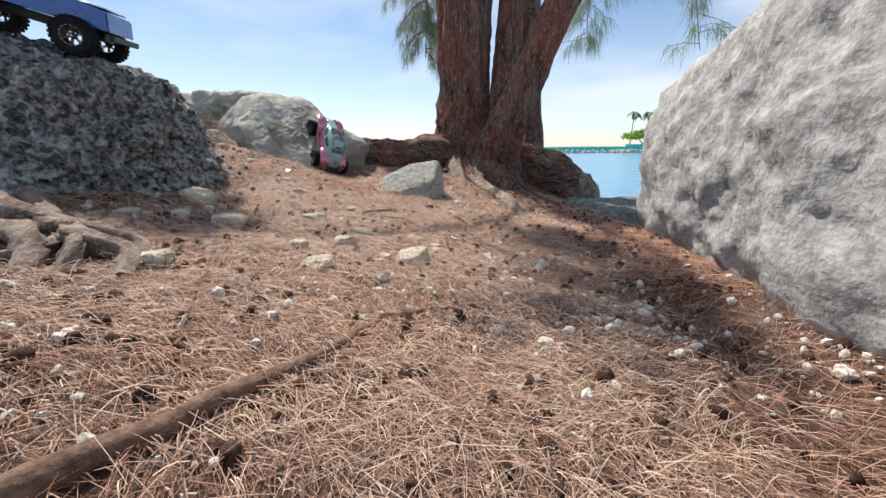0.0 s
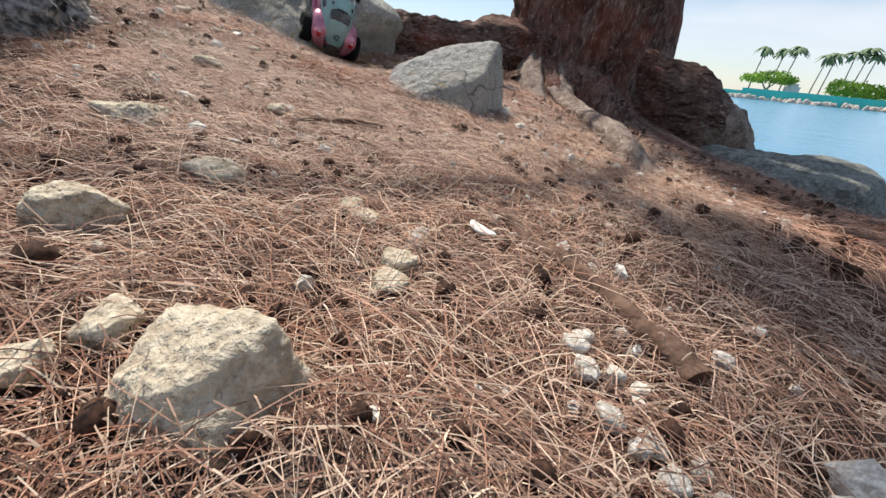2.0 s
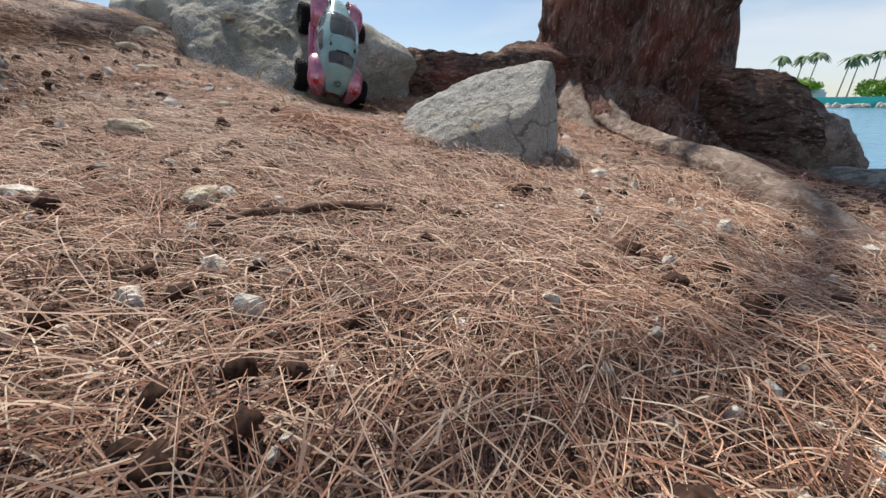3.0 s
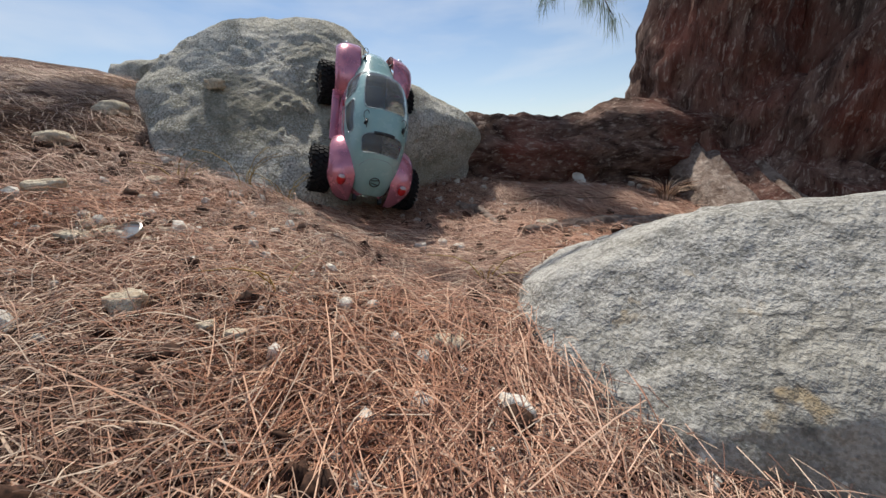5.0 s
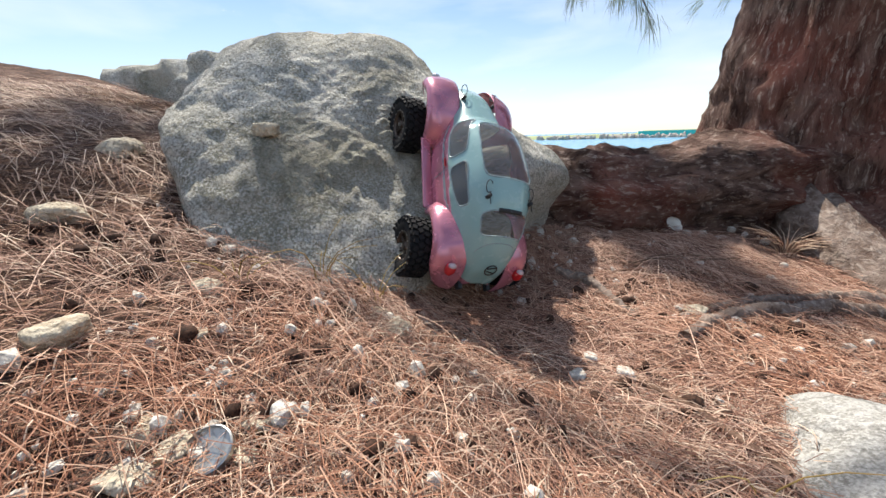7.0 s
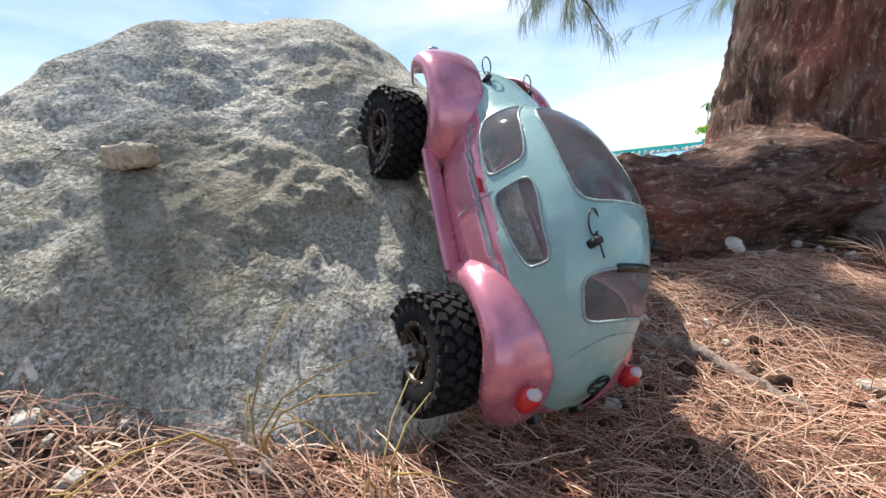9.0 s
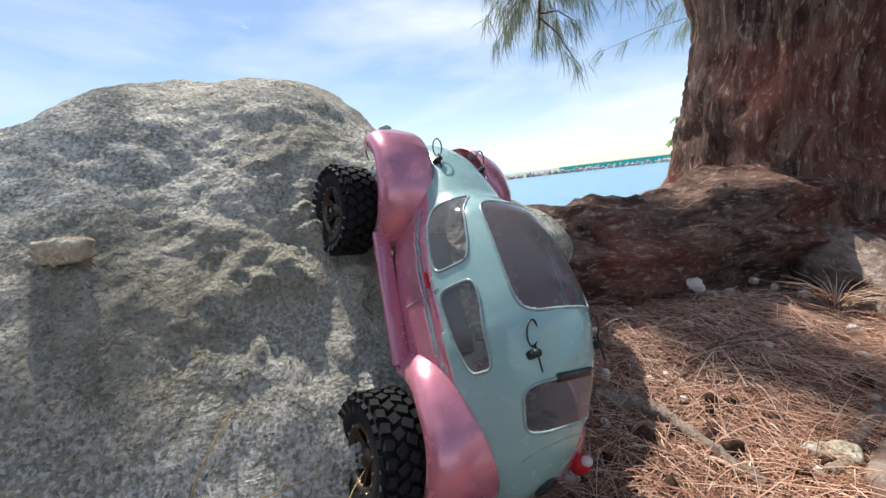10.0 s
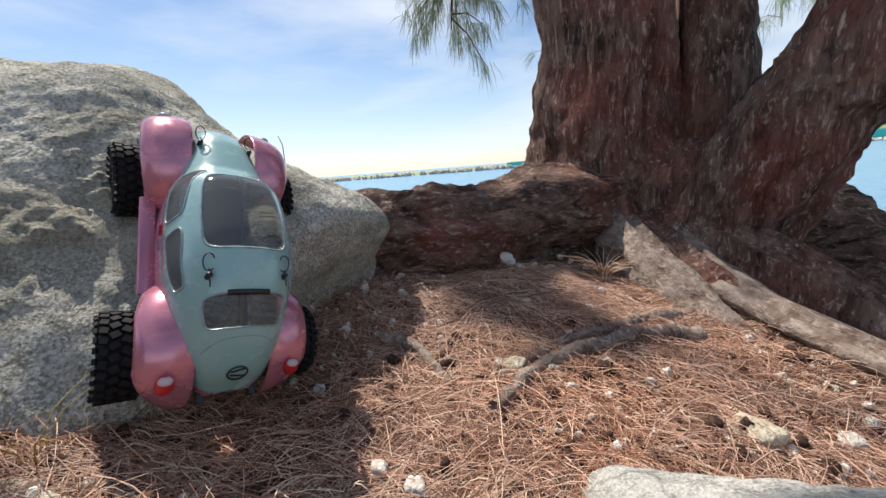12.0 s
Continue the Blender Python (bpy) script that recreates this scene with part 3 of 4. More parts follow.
# ---------------------------------------------------------------- model cars
def ring_mesh(profile, sides):
    bm = bmesh.new()
    rows = spin(profile, sides)
    vs = [[bm.verts.new(p) for p in row] for row in rows[:-1]]
    n = len(profile)
    for s in range(sides):
        a, b = vs[s], vs[(s + 1) % sides]
        for i in range(n - 1):
            bm.faces.new((a[i], b[i], b[i + 1], a[i + 1]))
    return bm


def tyre_mesh(R=0.060, W=0.046):
    h = W / 2
    bm = ring_mesh([(-h * 0.86, 0.030), (-h, 0.036), (-h * 1.04, 0.045), (-h * 0.95, R - 0.006), (-h * 0.7, R - 0.0035), (0, R - 0.003), (h * 0.7, R - 0.0035), (h * 0.95, R - 0.006),
                    (h * 1.04, 0.045), (h, 0.036), (h * 0.86, 0.030)], 56)
    return bm


def tread_mesh(R=0.060, W=0.046):
    bm, h = bmesh.new(), W / 2
    n = 26
    for s in range(n):
        for x, off, sx, tw in ((-0.0062, 0, 0.0105, 28), (0.0062, 0.5, 0.0105, -28), (-0.0172, 0.5, 0.0085, -12), (0.0172, 0, 0.0085, 12)):
            a = 2 * math.pi * (s + off) / n
            m = Matrix.Rotation(a, 4, "X") @ Matrix.Translation((x, 0, R - 0.0012)) @ Matrix.Rotation(radians(tw), 4, "Z")
            box(bm, (sx, 0.0088, 0.0062), m)
        for side in (-1, 1):
            a = 2 * math.pi * (s + 0.25) / n
            m = Matrix.Rotation(a, 4, "X") @ Matrix.Translation((side * (h + 0.0002), 0, R - 0.0085)) @ Matrix.Rotation(radians(side * 25), 4, "Y")
            box(bm, (0.004, 0.0075, 0.011), m)
    return bm


def rim_mesh(side):
    bm = ring_mesh([(-0.018, 0.031), (0.016, 0.031), (0.019, 0.033), (0.021, 0.0335), (0.021, 0.0285), (0.014, 0.027), (-0.012, 0.026), (-0.018, 0.028), (-0.018, 0.031)], 40)
    bmesh.ops.create_cone(bm, cap_ends=True, segments=16, radius1=0.010, radius2=0.009, depth=0.014, matrix=Matrix.Translation((0.010, 0, 0)) @ Matrix.Rotation(math.pi / 2, 4, "Y"))
    if side < 0:
        bmesh.ops.transform(bm, matrix=Matrix.Rotation(math.pi, 4, "Z"), verts=bm.verts)
    return bm


def spoke_mesh(side, turn):
    bm = bmesh.new()
    for lean in (-7, 7):
        box(bm, (0.005, 0.0036, 0.024), Matrix.Rotation(radians(turn + lean), 4, "X") @ Matrix.Translation((0.012, 0, 0.0175)) @ Matrix.Rotation(radians(14), 4, "Y"), 0.001)
    if side < 0:
        bmesh.ops.transform(bm, matrix=Matrix.Rotation(math.pi, 4, "Z"), verts=bm.verts)
    return bm


def bolt_mesh(side):
    bm = bmesh.new()
    for s in range(14):
        m = Matrix.Rotation(2 * math.pi * s / 14, 4, "X") @ Matrix.Translation((side * 0.0218, 0, 0.0310)) @ Matrix.Rotation(math.pi / 2, 4, "Y")
        bmesh.ops.create_cone(bm, cap_ends=True, segments=6, radius1=0.0013, radius2=0.0012, depth=0.002, matrix=m)
    bmesh.ops.create_cone(bm, cap_ends=True, segments=6, radius1=0.004, radius2=0.0036, depth=0.006,
                          matrix=Matrix.Translation((side * 0.0185, 0, 0)) @ Matrix.Rotation(math.pi / 2, 4, "Y"))
    return bm


def add_wheel(car, side, at, turn=0.0):
    w = part("wheel", rim_mesh(side), M_RIM, car, "bronze and black spoked beadlock wheel")
    w.matrix_local = pose(*at, 0, 0, turn)
    part("tyre", tyre_mesh(), M_TYRE, w, "black rubber crawler tyre")
    tagged(part("tread", tread_mesh(), M_TYRE, w, "chunky black tread blocks", smooth=False), kind="stuff")
    for i in range(6):
        part("spoke", spoke_mesh(side, 60 * i), M_RIM, w, smooth=False)
    tagged(part("bolts", bolt_mesh(side), M_BOLT, w, smooth=False), kind="stuff")
    return w


TOP = [(-0.240, 0.118), (-0.234, 0.150), (-0.222, 0.176), (-0.195, 0.208), (-0.16, 0.236), (-0.12, 0.257), (-0.085, 0.268), (-0.05, 0.270), (-0.02, 0.266), (0.02, 0.258), (0.05, 0.247),
       (0.075, 0.226), (0.09, 0.210), (0.13, 0.198), (0.17, 0.184), (0.205, 0.160), (0.225, 0.135), (0.236, 0.115)]
HALF = [(-0.240, 0.028), (-0.222, 0.048), (-0.19, 0.064), (-0.14, 0.078), (-0.08, 0.087), (0.0, 0.088), (0.05, 0.084), (0.08, 0.074), (0.12, 0.064), (0.17, 0.052), (0.21, 0.038), (0.236, 0.022)]


def curve_of(keys):
    xs, ys = zip(*keys)
    fine = np.linspace(xs[0], xs[-1], 400)
    v = np.interp(fine, xs, ys)
    ker = np.ones(17) / 17
    v = np.convolve(np.pad(v, 8, mode="edge"), ker, mode="valid")
    return lambda q: float(np.interp(q, fine, v))


z_top, half_w = curve_of(TOP), curve_of(HALF)
SILL = 0.108


def body_at(y, a):
    """A point of the round-backed shell: y along the car, a from 0 (one sill) over 90 (roof) to 180 degrees."""
    c, s = math.cos(radians(a)), math.sin(radians(a))
    zt = max(z_top(y), SILL + 0.004)
    return Vector((-half_w(y) * math.copysign(abs(c) ** 0.74, c), y, SILL + (zt - SILL) * max(s, 0) ** 0.74))


WINDOWS = [("side_window", 0.036, -1, 0.042), ("side_window", -0.069, -1, 0.042), ("side_window", 0.036, 1, 0.042), ("side_window", -0.069, 1, 0.042),
           ("windscreen", -0.006, 0, 0.066), ("rear_window", -0.151, 0, 0.0200)]


def window_span(win, y):
    """The lowest and highest angle of a window at y."""
    name, yc, side, ry = win
    if side == 0:
        wide = 29.0 + 40.0 * (yc - y) if name == "windscreen" else 34.0
        return 90 - wide, 90 + wide
    low = 0.182 + 0.14 * max(0.0, -0.03 - y)
    high = 0.227 - 0.14 * max(0.0, -0.05 - y) - 0.16 * max(0.0, y - 0.03)
    lo, hi = (math.degrees(math.asin(min(0.985, max(0.05, (z - SILL) / max(z_top(y) - SILL, 0.01))) ** 1.351)) for z in (low, high))
    hi = max(lo + 2.0, hi)
    return (lo, hi) if side < 0 else (180 - hi, 180 - lo)


def inside(win, y, a):
    name, yc, side, ry = win
    u = (y - yc) / ry
    if abs(u) >= 1:
        return False
    lo, hi = window_span(win, y)
    v = (2 * a - lo - hi) / (hi - lo)
    return abs(u) ** 5 + abs(v) ** 5 < 1


def outline(win, n=64, grow=1.0):
    name, yc, side, ry = win
    out = []
    for i in range(n):
        t = 2 * math.pi * i / n
        c, s = math.cos(t), math.sin(t)
        u, v = math.copysign(abs(c) ** 0.4, c) * grow, math.copysign(abs(s) ** 0.4, s) * grow
        lo, hi = window_span(win, yc + u * ry)
        out.append(body_at(yc + u * ry, (lo + hi) / 2 + v * (hi - lo) / 2))
    return out


def crawler_car(at_pose):
    car = new("model_car")
    tagged(car, "turquoise and pink round-backed radio-controlled crawler nosing up the boulder", "toy car")
    ys, angs = np.linspace(-0.2395, 0.2355, 230), np.linspace(0, 180, 150)
    pts = [[body_at(y, a) for a in angs] for y in ys]
    bins = {}
    for i in range(len(ys) - 1):
        for j in range(len(angs) - 1):
            y, a = (ys[i] + ys[i + 1]) / 2, (angs[j] + angs[j + 1]) / 2
            mid = (pts[i][j] + pts[i + 1][j + 1]) / 2
            hit = next((n for n, w in enumerate(WINDOWS) if inside(w, y, a)), None)
            side = "l" if a < 90 else "r"
            if hit is not None:
                key = ("pane", hit)
            elif -0.19 < y < 0.20 and mid.z < 0.178 - 0.10 * max(0.0, -0.06 - y) - 0.22 * max(0.0, y - 0.075) and abs(mid.x) > 0.030:
                key = ("stripe", side) if 0.160 < mid.z < 0.166 and y < 0.088 else ("side", side)
            elif mid.z < 0.130 and y < 0:
                key = ("apron", "")
            else:
                key = ("shell", "")
            bins.setdefault(key, []).append((i, j))
    names = {"pane": None, "stripe": ("side_stripe", M_STRIPE, "grey-turquoise stripe"), "side": ("side_panel", M_PINK, "metallic pink door panel"), "apron": ("rear_apron", M_PINK, "metallic pink apron"),
             "shell": ("body_shell", M_TEAL, "glossy pale turquoise bodyshell")}
    for (kind, which), cells in bins.items():
        if kind == "pane":
            name, mat, label = WINDOWS[which][0], M_PANE, "clear smoky plastic window"
        else:
            name, mat, label = names[kind]
        bm = bmesh.new()
        made = {}
        for i, j in cells:
            quad = []
            for p in ((i, j), (i + 1, j), (i + 1, j + 1), (i, j + 1)):
                if p not in made:
                    made[p] = bm.verts.new(pts[p[0]][p[1]])
                quad.append(made[p])
            if len(set(quad)) == 4:
                bm.faces.new(quad[::-1])
        ob = part(name, bm, mat, car, label)
        if kind == "pane":
            ob.visible_shadow = False
        else:
            mod = ob.modifiers.new("thickness", "SOLIDIFY")
            mod.thickness, mod.offset = 0.0012, -1
    for w in WINDOWS:
        bm = bmesh.new()
        ring = outline(w, 72, 1.02)
        tube(bm, ring + ring[:1], [0.0016] * (len(ring) + 1), 6, caps=False)
        part("window_rim", bm, M_STRIPE, car)
    # door seams, bonnet and engine lid lines, handles
    for s in (-1, 1):
        for y0 in (-0.022, 0.078):
            bm = bmesh.new()
            line = [body_at(y0, a if s < 0 else 180 - a) for a in np.linspace(3, 22, 8)]
            tube(bm, line, [0.0007] * 8, 5)
            part("door_seam", bm, M_STRIPE, car)
        bm = bmesh.new()
        p = body_at(-0.008, 18 if s < 0 else 162)
        box(bm, (0.004, 0.017, 0.004), Matrix.Translation(p + Vector((s * 0.003, 0, 0))), 0.0012)
        part("door_handle", bm, M_RED, car, smooth=False)
    bm = bmesh.new()
    line = [body_at(-0.182 - 0.012 * abs(2 * f - 1) ** 2, 48 + 84 * f) for f in np.linspace(0, 1, 20)]
    tube(bm, line, [0.0008] * 20, 5)
    part("lid_seam", bm, M_STRIPE, car)
    # wings
    for s in (-1, 1):
        for yc, rear in ((-0.155, True), (0.155, False)):
            bm = bmesh.new()
            rows = []
            for ang in np.linspace(4, 168, 44):
                a = radians(ang if not rear else 180 - ang)
                stretch = 1.0 - 0.06 * max(0.0, math.cos(a) * (-1 if rear else 1))
                row = []
                for f in np.linspace(-14, 112, 16):
                    ph = radians(f)
                    taper = 1.0 - 0.20 * max(0.0, (ang - 110) / 58) - 0.40 * max(0.0, (50 - ang) / 46) ** 1.5
                    x = 0.052 + 0.060 * math.sin(max(ph, 0)) * taper + 0.02 * min(ph, 0)
                    r = 0.072 + 0.026 * math.cos(ph)
                    row.append((s * x, yc + r * math.cos(a) * stretch, 0.086 + r * math.sin(a) * 0.98))
                rows.append(row)
            grid_faces(bm, rows, flip=(s > 0) != rear)
            wing = part("wing", bm, M_PINK, car, "flared metallic pink wing")
            mod = wing.modifiers.new("thickness", "SOLIDIFY")
            mod.thickness = 0.0014
        # running board
        bm = bmesh.new()
        box(bm, (0.022, 0.165, 0.008), Matrix.Translation((s * 0.096, 0.0, SILL + 0.001)), 0.003)
        part("running_board", bm, M_PINK, car)
        # lamps
        bm = bmesh.new()
        bmesh.ops.create_uvsphere(bm, u_segments=20, v_segments=12, radius=1.0, matrix=Matrix.Translation((s * 0.080, -0.222, 0.158)) @ Matrix.Rotation(radians(-28), 4, "X") @ Matrix.Diagonal((0.011, 0.010, 0.015, 1)))
        lamp = part("tail_lamp", bm, M_LAMPRED, car, "red plastic tail lamp")
        bm = bmesh.new()
        bmesh.ops.create_uvsphere(bm, u_segments=18, v_segments=10, radius=1.0, matrix=Matrix.Translation((s * 0.080, -0.2185, 0.1665)) @ Matrix.Rotation(radians(-28), 4, "X") @ Matrix.Diagonal((0.0085, 0.0070, 0.0060, 1)))
        part("lamp_lens", bm, M_LAMPCLEAR, lamp, "milky clear upper lamp lens")
        bm = bmesh.new()
        bmesh.ops.create_uvsphere(bm, u_segments=20, v_segments=12, radius=1.0, matrix=Matrix.Translation((s * 0.080, 0.226, 0.140)) @ Matrix.Diagonal((0.010, 0.006, 0.010, 1)))
        part("head_lamp", bm, M_SILVER, car, "pale round head lamp")
        # body posts and clips
        for y, a in ((-0.108, 62), (0.155, 55)):
            p = body_at(y, a if s < 0 else 180 - a)
            bm = bmesh.new()
            bmesh.ops.create_cone(bm, cap_ends=True, segments=12, radius1=0.0042, radius2=0.0034, depth=0.012, matrix=Matrix.Translation(p + Vector((0, 0, 0.004))))
            loop = [p + Vector((0.007 * math.cos(t), 0.017 + 0.011 * math.sin(t), 0.009 + 0.004 * math.sin(t))) for t in np.linspace(-1.5, 4.6, 16)]
            tube(bm, loop, [0.0009] * 16, 5)
            tube(bm, [p + Vector((0.001, -0.016, 0.006)), p + Vector((0.0, 0.008, 0.008))], [0.0009, 0.0009], 5)
            part("body_clip", bm, M_BLACK, car, "black body post with a wire clip")
        bm = bmesh.new()
        box(bm, (0.010, 0.016, 0.014), Matrix.Translation((s * 0.034, -0.240, 0.110)), 0.002)
        part("bumper_bracket", bm, M_BLACK, car, smooth=False)
        # rail, links and dampers
        bm = bmesh.new()
        box(bm, (0.006, 0.37, 0.020), Matrix.Translation((s * 0.030, 0, 0.086)), 0.001)
        part("frame_rail", bm, M_BLACK, car, smooth=False)
        for yc in (-0.155, 0.155):
            bm = bmesh.new()
            tube(bm, [(s * 0.062, yc, 0.066), (s * 0.050, yc + 0.004, 0.11), (s * 0.044, yc + 0.008, 0.150)], [0.0045, 0.0075, 0.0045], 10)
            for i in range(9):
                f = i / 8
                tube(bm, [(s * (0.060 - 0.012 * f) + 0.009 * math.cos(t), yc + 0.009 * math.sin(t), 0.078 + 0.045 * f + 0.0008 * t) for t in np.linspace(0, 6.28, 12)], [0.0011] * 12, 4)
            part("damper", bm, M_BLACK, car)
            bm = bmesh.new()
            tube(bm, [(s * 0.052, yc, 0.050), (s * 0.034, yc * 0.25, 0.070)], [0.0036, 0.0036], 8)
            part("link", bm, M_BOLT, car)
    for yc in (-0.155, 0.155):
        bm = bmesh.new()
        tube(bm, [(-0.10, yc, 0.060), (-0.03, yc, 0.060), (0.03, yc, 0.060), (0.10, yc, 0.060)], [0.010, 0.008, 0.008, 0.010], 12)
        bmesh.ops.create_uvsphere(bm, u_segments=16, v_segments=10, radius=0.020, matrix=Matrix.Translation((0.008, yc, 0.060)))
        part("axle", bm, M_BLACK, car)
    bm = bmesh.new()
    box(bm, (0.036, 0.020, 0.034), Matrix.Translation((0, -0.190, 0.082)), 0.004)
    part("rear_cover", bm, M_RED, car, "red anodised rear cover", smooth=False)
    bm = bmesh.new()
    box(bm, (0.030, 0.026, 0.003), Matrix.Translation((0.004, -0.196, 0.060)) @ Matrix.Rotation(radians(16), 4, "X"), 0.001)
    part("skid_plate", bm, M_BOLT, car, smooth=False)
    bm = bmesh.new()
    box(bm, (0.060, 0.150, 0.030), Matrix.Translation((0, 0.0, 0.104)), 0.006)
    box(bm, (0.050, 0.050, 0.036), Matrix.Translation((0, 0.105, 0.112)), 0.005)
    part("electronics_tray", bm, M_BLACK, car, smooth=False)
    # round badge and name strip, kept as plain shapes
    bm = bmesh.new()
    c = body_at(-0.2215, 90)
    n = (body_at(-0.2215, 94) - body_at(-0.2215, 86)).cross(body_at(-0.219, 90) - body_at(-0.224, 90)).normalized()
    if n.y > 0:
        n = -n
    turn = n.to_track_quat("Z", "X").to_matrix().to_4x4()
    m = Matrix.Translation(c + n * 0.0012) @ turn
    tube(bm, [m @ Vector((0.0125 * math.cos(t), 0.0125 * math.sin(t), 0)) for t in np.linspace(0, 2 * math.pi, 33)], [0.0012] * 33, 5, caps=False)
    for x in (-0.005, 0.005):
        box(bm, (0.0024, 0.019, 0.001), m @ Matrix.Translation((x, 0, 0)) @ Matrix.Rotation(radians(-14 if x < 0 else 14), 4, "Z"))
    part("badge", bm, M_DECAL, car, "round black badge", smooth=False)
    bm = bmesh.new()
    rows = [[body_at(-0.131 + dy, a) + Vector((0, 0, 0.0012)) for a in np.linspace(77, 103, 8)] for dy in (-0.0035, 0.0035)]
    grid_faces(bm, rows)
    strip = part("name_strip", bm, M_DECAL, car, "black strip decal")
    mod = strip.modifiers.new("thickness", "SOLIDIFY")
    mod.thickness, mod.offset = 0.0008, 0
    for side in (-1, 1):
        add_wheel(car, side, (side * 0.122, -0.160, 0.080 if side < 0 else 0.064), 0)
        add_wheel(car, side, (side * 0.114, 0.144, 0.055 if side < 0 else 0.056), 6)
    car.matrix_world = at_pose
    return car


crawler_car(pose(-0.484, 3.154, 0.951, 59.3, 15.0, 46.3) @ Matrix.Scale(0.95, 4))


def pickup(at_pose):
    car = new("model_truck")
    tagged(car, "blue radio-controlled truck with pale roof parked on the dark boulder", "toy truck")
    prof = [(-0.23, 0.10), (-0.23, 0.165), (-0.06, 0.17), (-0.045, 0.235), (0.05, 0.235), (0.085, 0.175), (0.225, 0.165), (0.235, 0.105)]
    bm = bmesh.new()
    grid_faces(bm, [[(x, y, z) for y, z in prof] for x in (-0.09, -0.085, 0.085, 0.09)])
    vs = list(bm.verts)
    for x in (-0.09, 0.09):
        bm.faces.new([v for v in vs if abs(v.co.x - x) < 1e-6])
    bmesh.ops.bevel(bm, geom=list(bm.edges), offset=0.004, segments=2, affect="EDGES")
    part("body", bm, M_BLUE, car, "glossy blue truck body", smooth=False)
    bm = bmesh.new()
    box(bm, (0.165, 0.10, 0.006), Matrix.Translation((0, 0.003, 0.240)), 0.002)
    part("roof", bm, M_SILVER, car, "pale roof panel", smooth=False)
    bm = bmesh.new()
    box(bm, (0.150, 0.12, 0.005), Matrix.Translation((0, 0.155, 0.174)), 0.002)
    part("bonnet", bm, M_SILVER, car, "pale bonnet panel", smooth=False)
    for x in (-0.0915, 0.0915):
        for y, mat, w in ((-0.12, M_TRUCKRED, 0.07), (-0.05, M_TRUCKYEL, 0.05)):
            bm = bmesh.new()
            box(bm, (0.002, w, 0.035), Matrix.Translation((x, y, 0.142)) @ Matrix.Rotation(radians(20), 4, "X"), 0.0005)
            part("decal", bm, mat, car, smooth=False)
        bm = bmesh.new()
        box(bm, (0.004, 0.07, 0.034), Matrix.Translation((x, 0.0, 0.205)), 0.001)
        part("side_window", bm, M_BLACK, car, smooth=False)
    bm = bmesh.new()
    box(bm, (0.19, 0.016, 0.020), Matrix.Translation((0, 0.245, 0.088)), 0.004)
    part("bumper", bm, M_BLACK, car, smooth=False)
    bm = bmesh.new()
    box(bm, (0.06, 0.40, 0.03), Matrix.Translation((0, 0, 0.085)), 0.004)
    part("chassis", bm, M_BLACK, car, smooth=False)
    for side in (-1, 1):
        add_wheel(car, side, (side * 0.105, -0.150, 0.060))
        add_wheel(car, side, (side * 0.105, 0.150, 0.060))
    car.matrix_world = at_pose
    return car


pickup(pose(-0.96, 1.63, 1.365, -16, 6, -68) @ Matrix.Scale(1.12, 4))


# ---------------------------------------------------------------- stones
def stone(x, y, w, seed, mat, label, flat=0.6, detail=4, name="stone", group="loose stones"):
    g = np.random.default_rng(seed)
    planes = []
    for i in range(11):
        v = Vector(g.normal(0, 1, 3)).normalized()
        planes.append(((v.x, v.y, v.z), w * 0.5 * g.uniform(0.72, 1.05) * (1 - (1 - flat) * abs(v.z))))
    planes += [((0, 0, 1), w * 0.42 * flat), ((0, 0, -1), w * 0.4), ((1, 0.2, 0), w * 0.5), ((-1, 0.1, 0), w * 0.5), ((0, 1, 0), w * 0.38), ((0, -1, 0), w * 0.40)]
    return rock(name, (x, y, ground_z(x, y) + w * 0.12 * flat + 0.006), planes, mat, label, seed, detail, 6, 0.08, 0.045, 4.0, 0.28, "stone", group)


BIG_STONES = [
    (-0.47, 1.72, 0.20), (-0.13, 1.43, 0.15), (-0.29, 1.40, 0.10), (-0.42, 1.32, 0.08), (0.31, 1.19, 0.125), (0.17, 1.33, 0.09), (0.09, 1.68, 0.12), (0.46, 1.345, 0.06), (-0.05, 1.02, 0.11),
    (0.45, 1.30, 0.05), (0.61, 1.50, 0.05), (0.28, 1.44, 0.095), (0.31, 1.60, 0.08), (0.52, 1.62, 0.05), (0.49, 1.63, 0.06), (0.60, 1.54, 0.052), (-0.20, 2.10, 0.09), (0.14, 1.94, 0.06)]
for i, (x, y, w) in enumerate(BIG_STONES):
    stone(x, y, w, 100 + i, M_STONE, "cream pitted coral stone lying in the needles", 0.5, 5 if w > 0.08 else 4)
rock("stone", (0.552, 1.330, ground_z(0.552, 1.330) + 0.014),
     [((-0.15, -0.35, 0.92), 0.030), ((0.9, -0.2, 0.3), 0.048), ((-0.9, -0.2, 0.35), 0.048), ((0, -1, 0.2), 0.036), ((0.4, -0.7, 0.6), 0.037), ((0, 1, 0.2), 0.038), ((-0.5, -0.5, 0.7), 0.039), ((0, 0, -1), 0.035)],
     M_STONE, "broad flat-topped tan coral stone pitted with holes", 77, 5, 9, 0.06, 0.03, 3.0, 0.26, "stone", "loose stones")
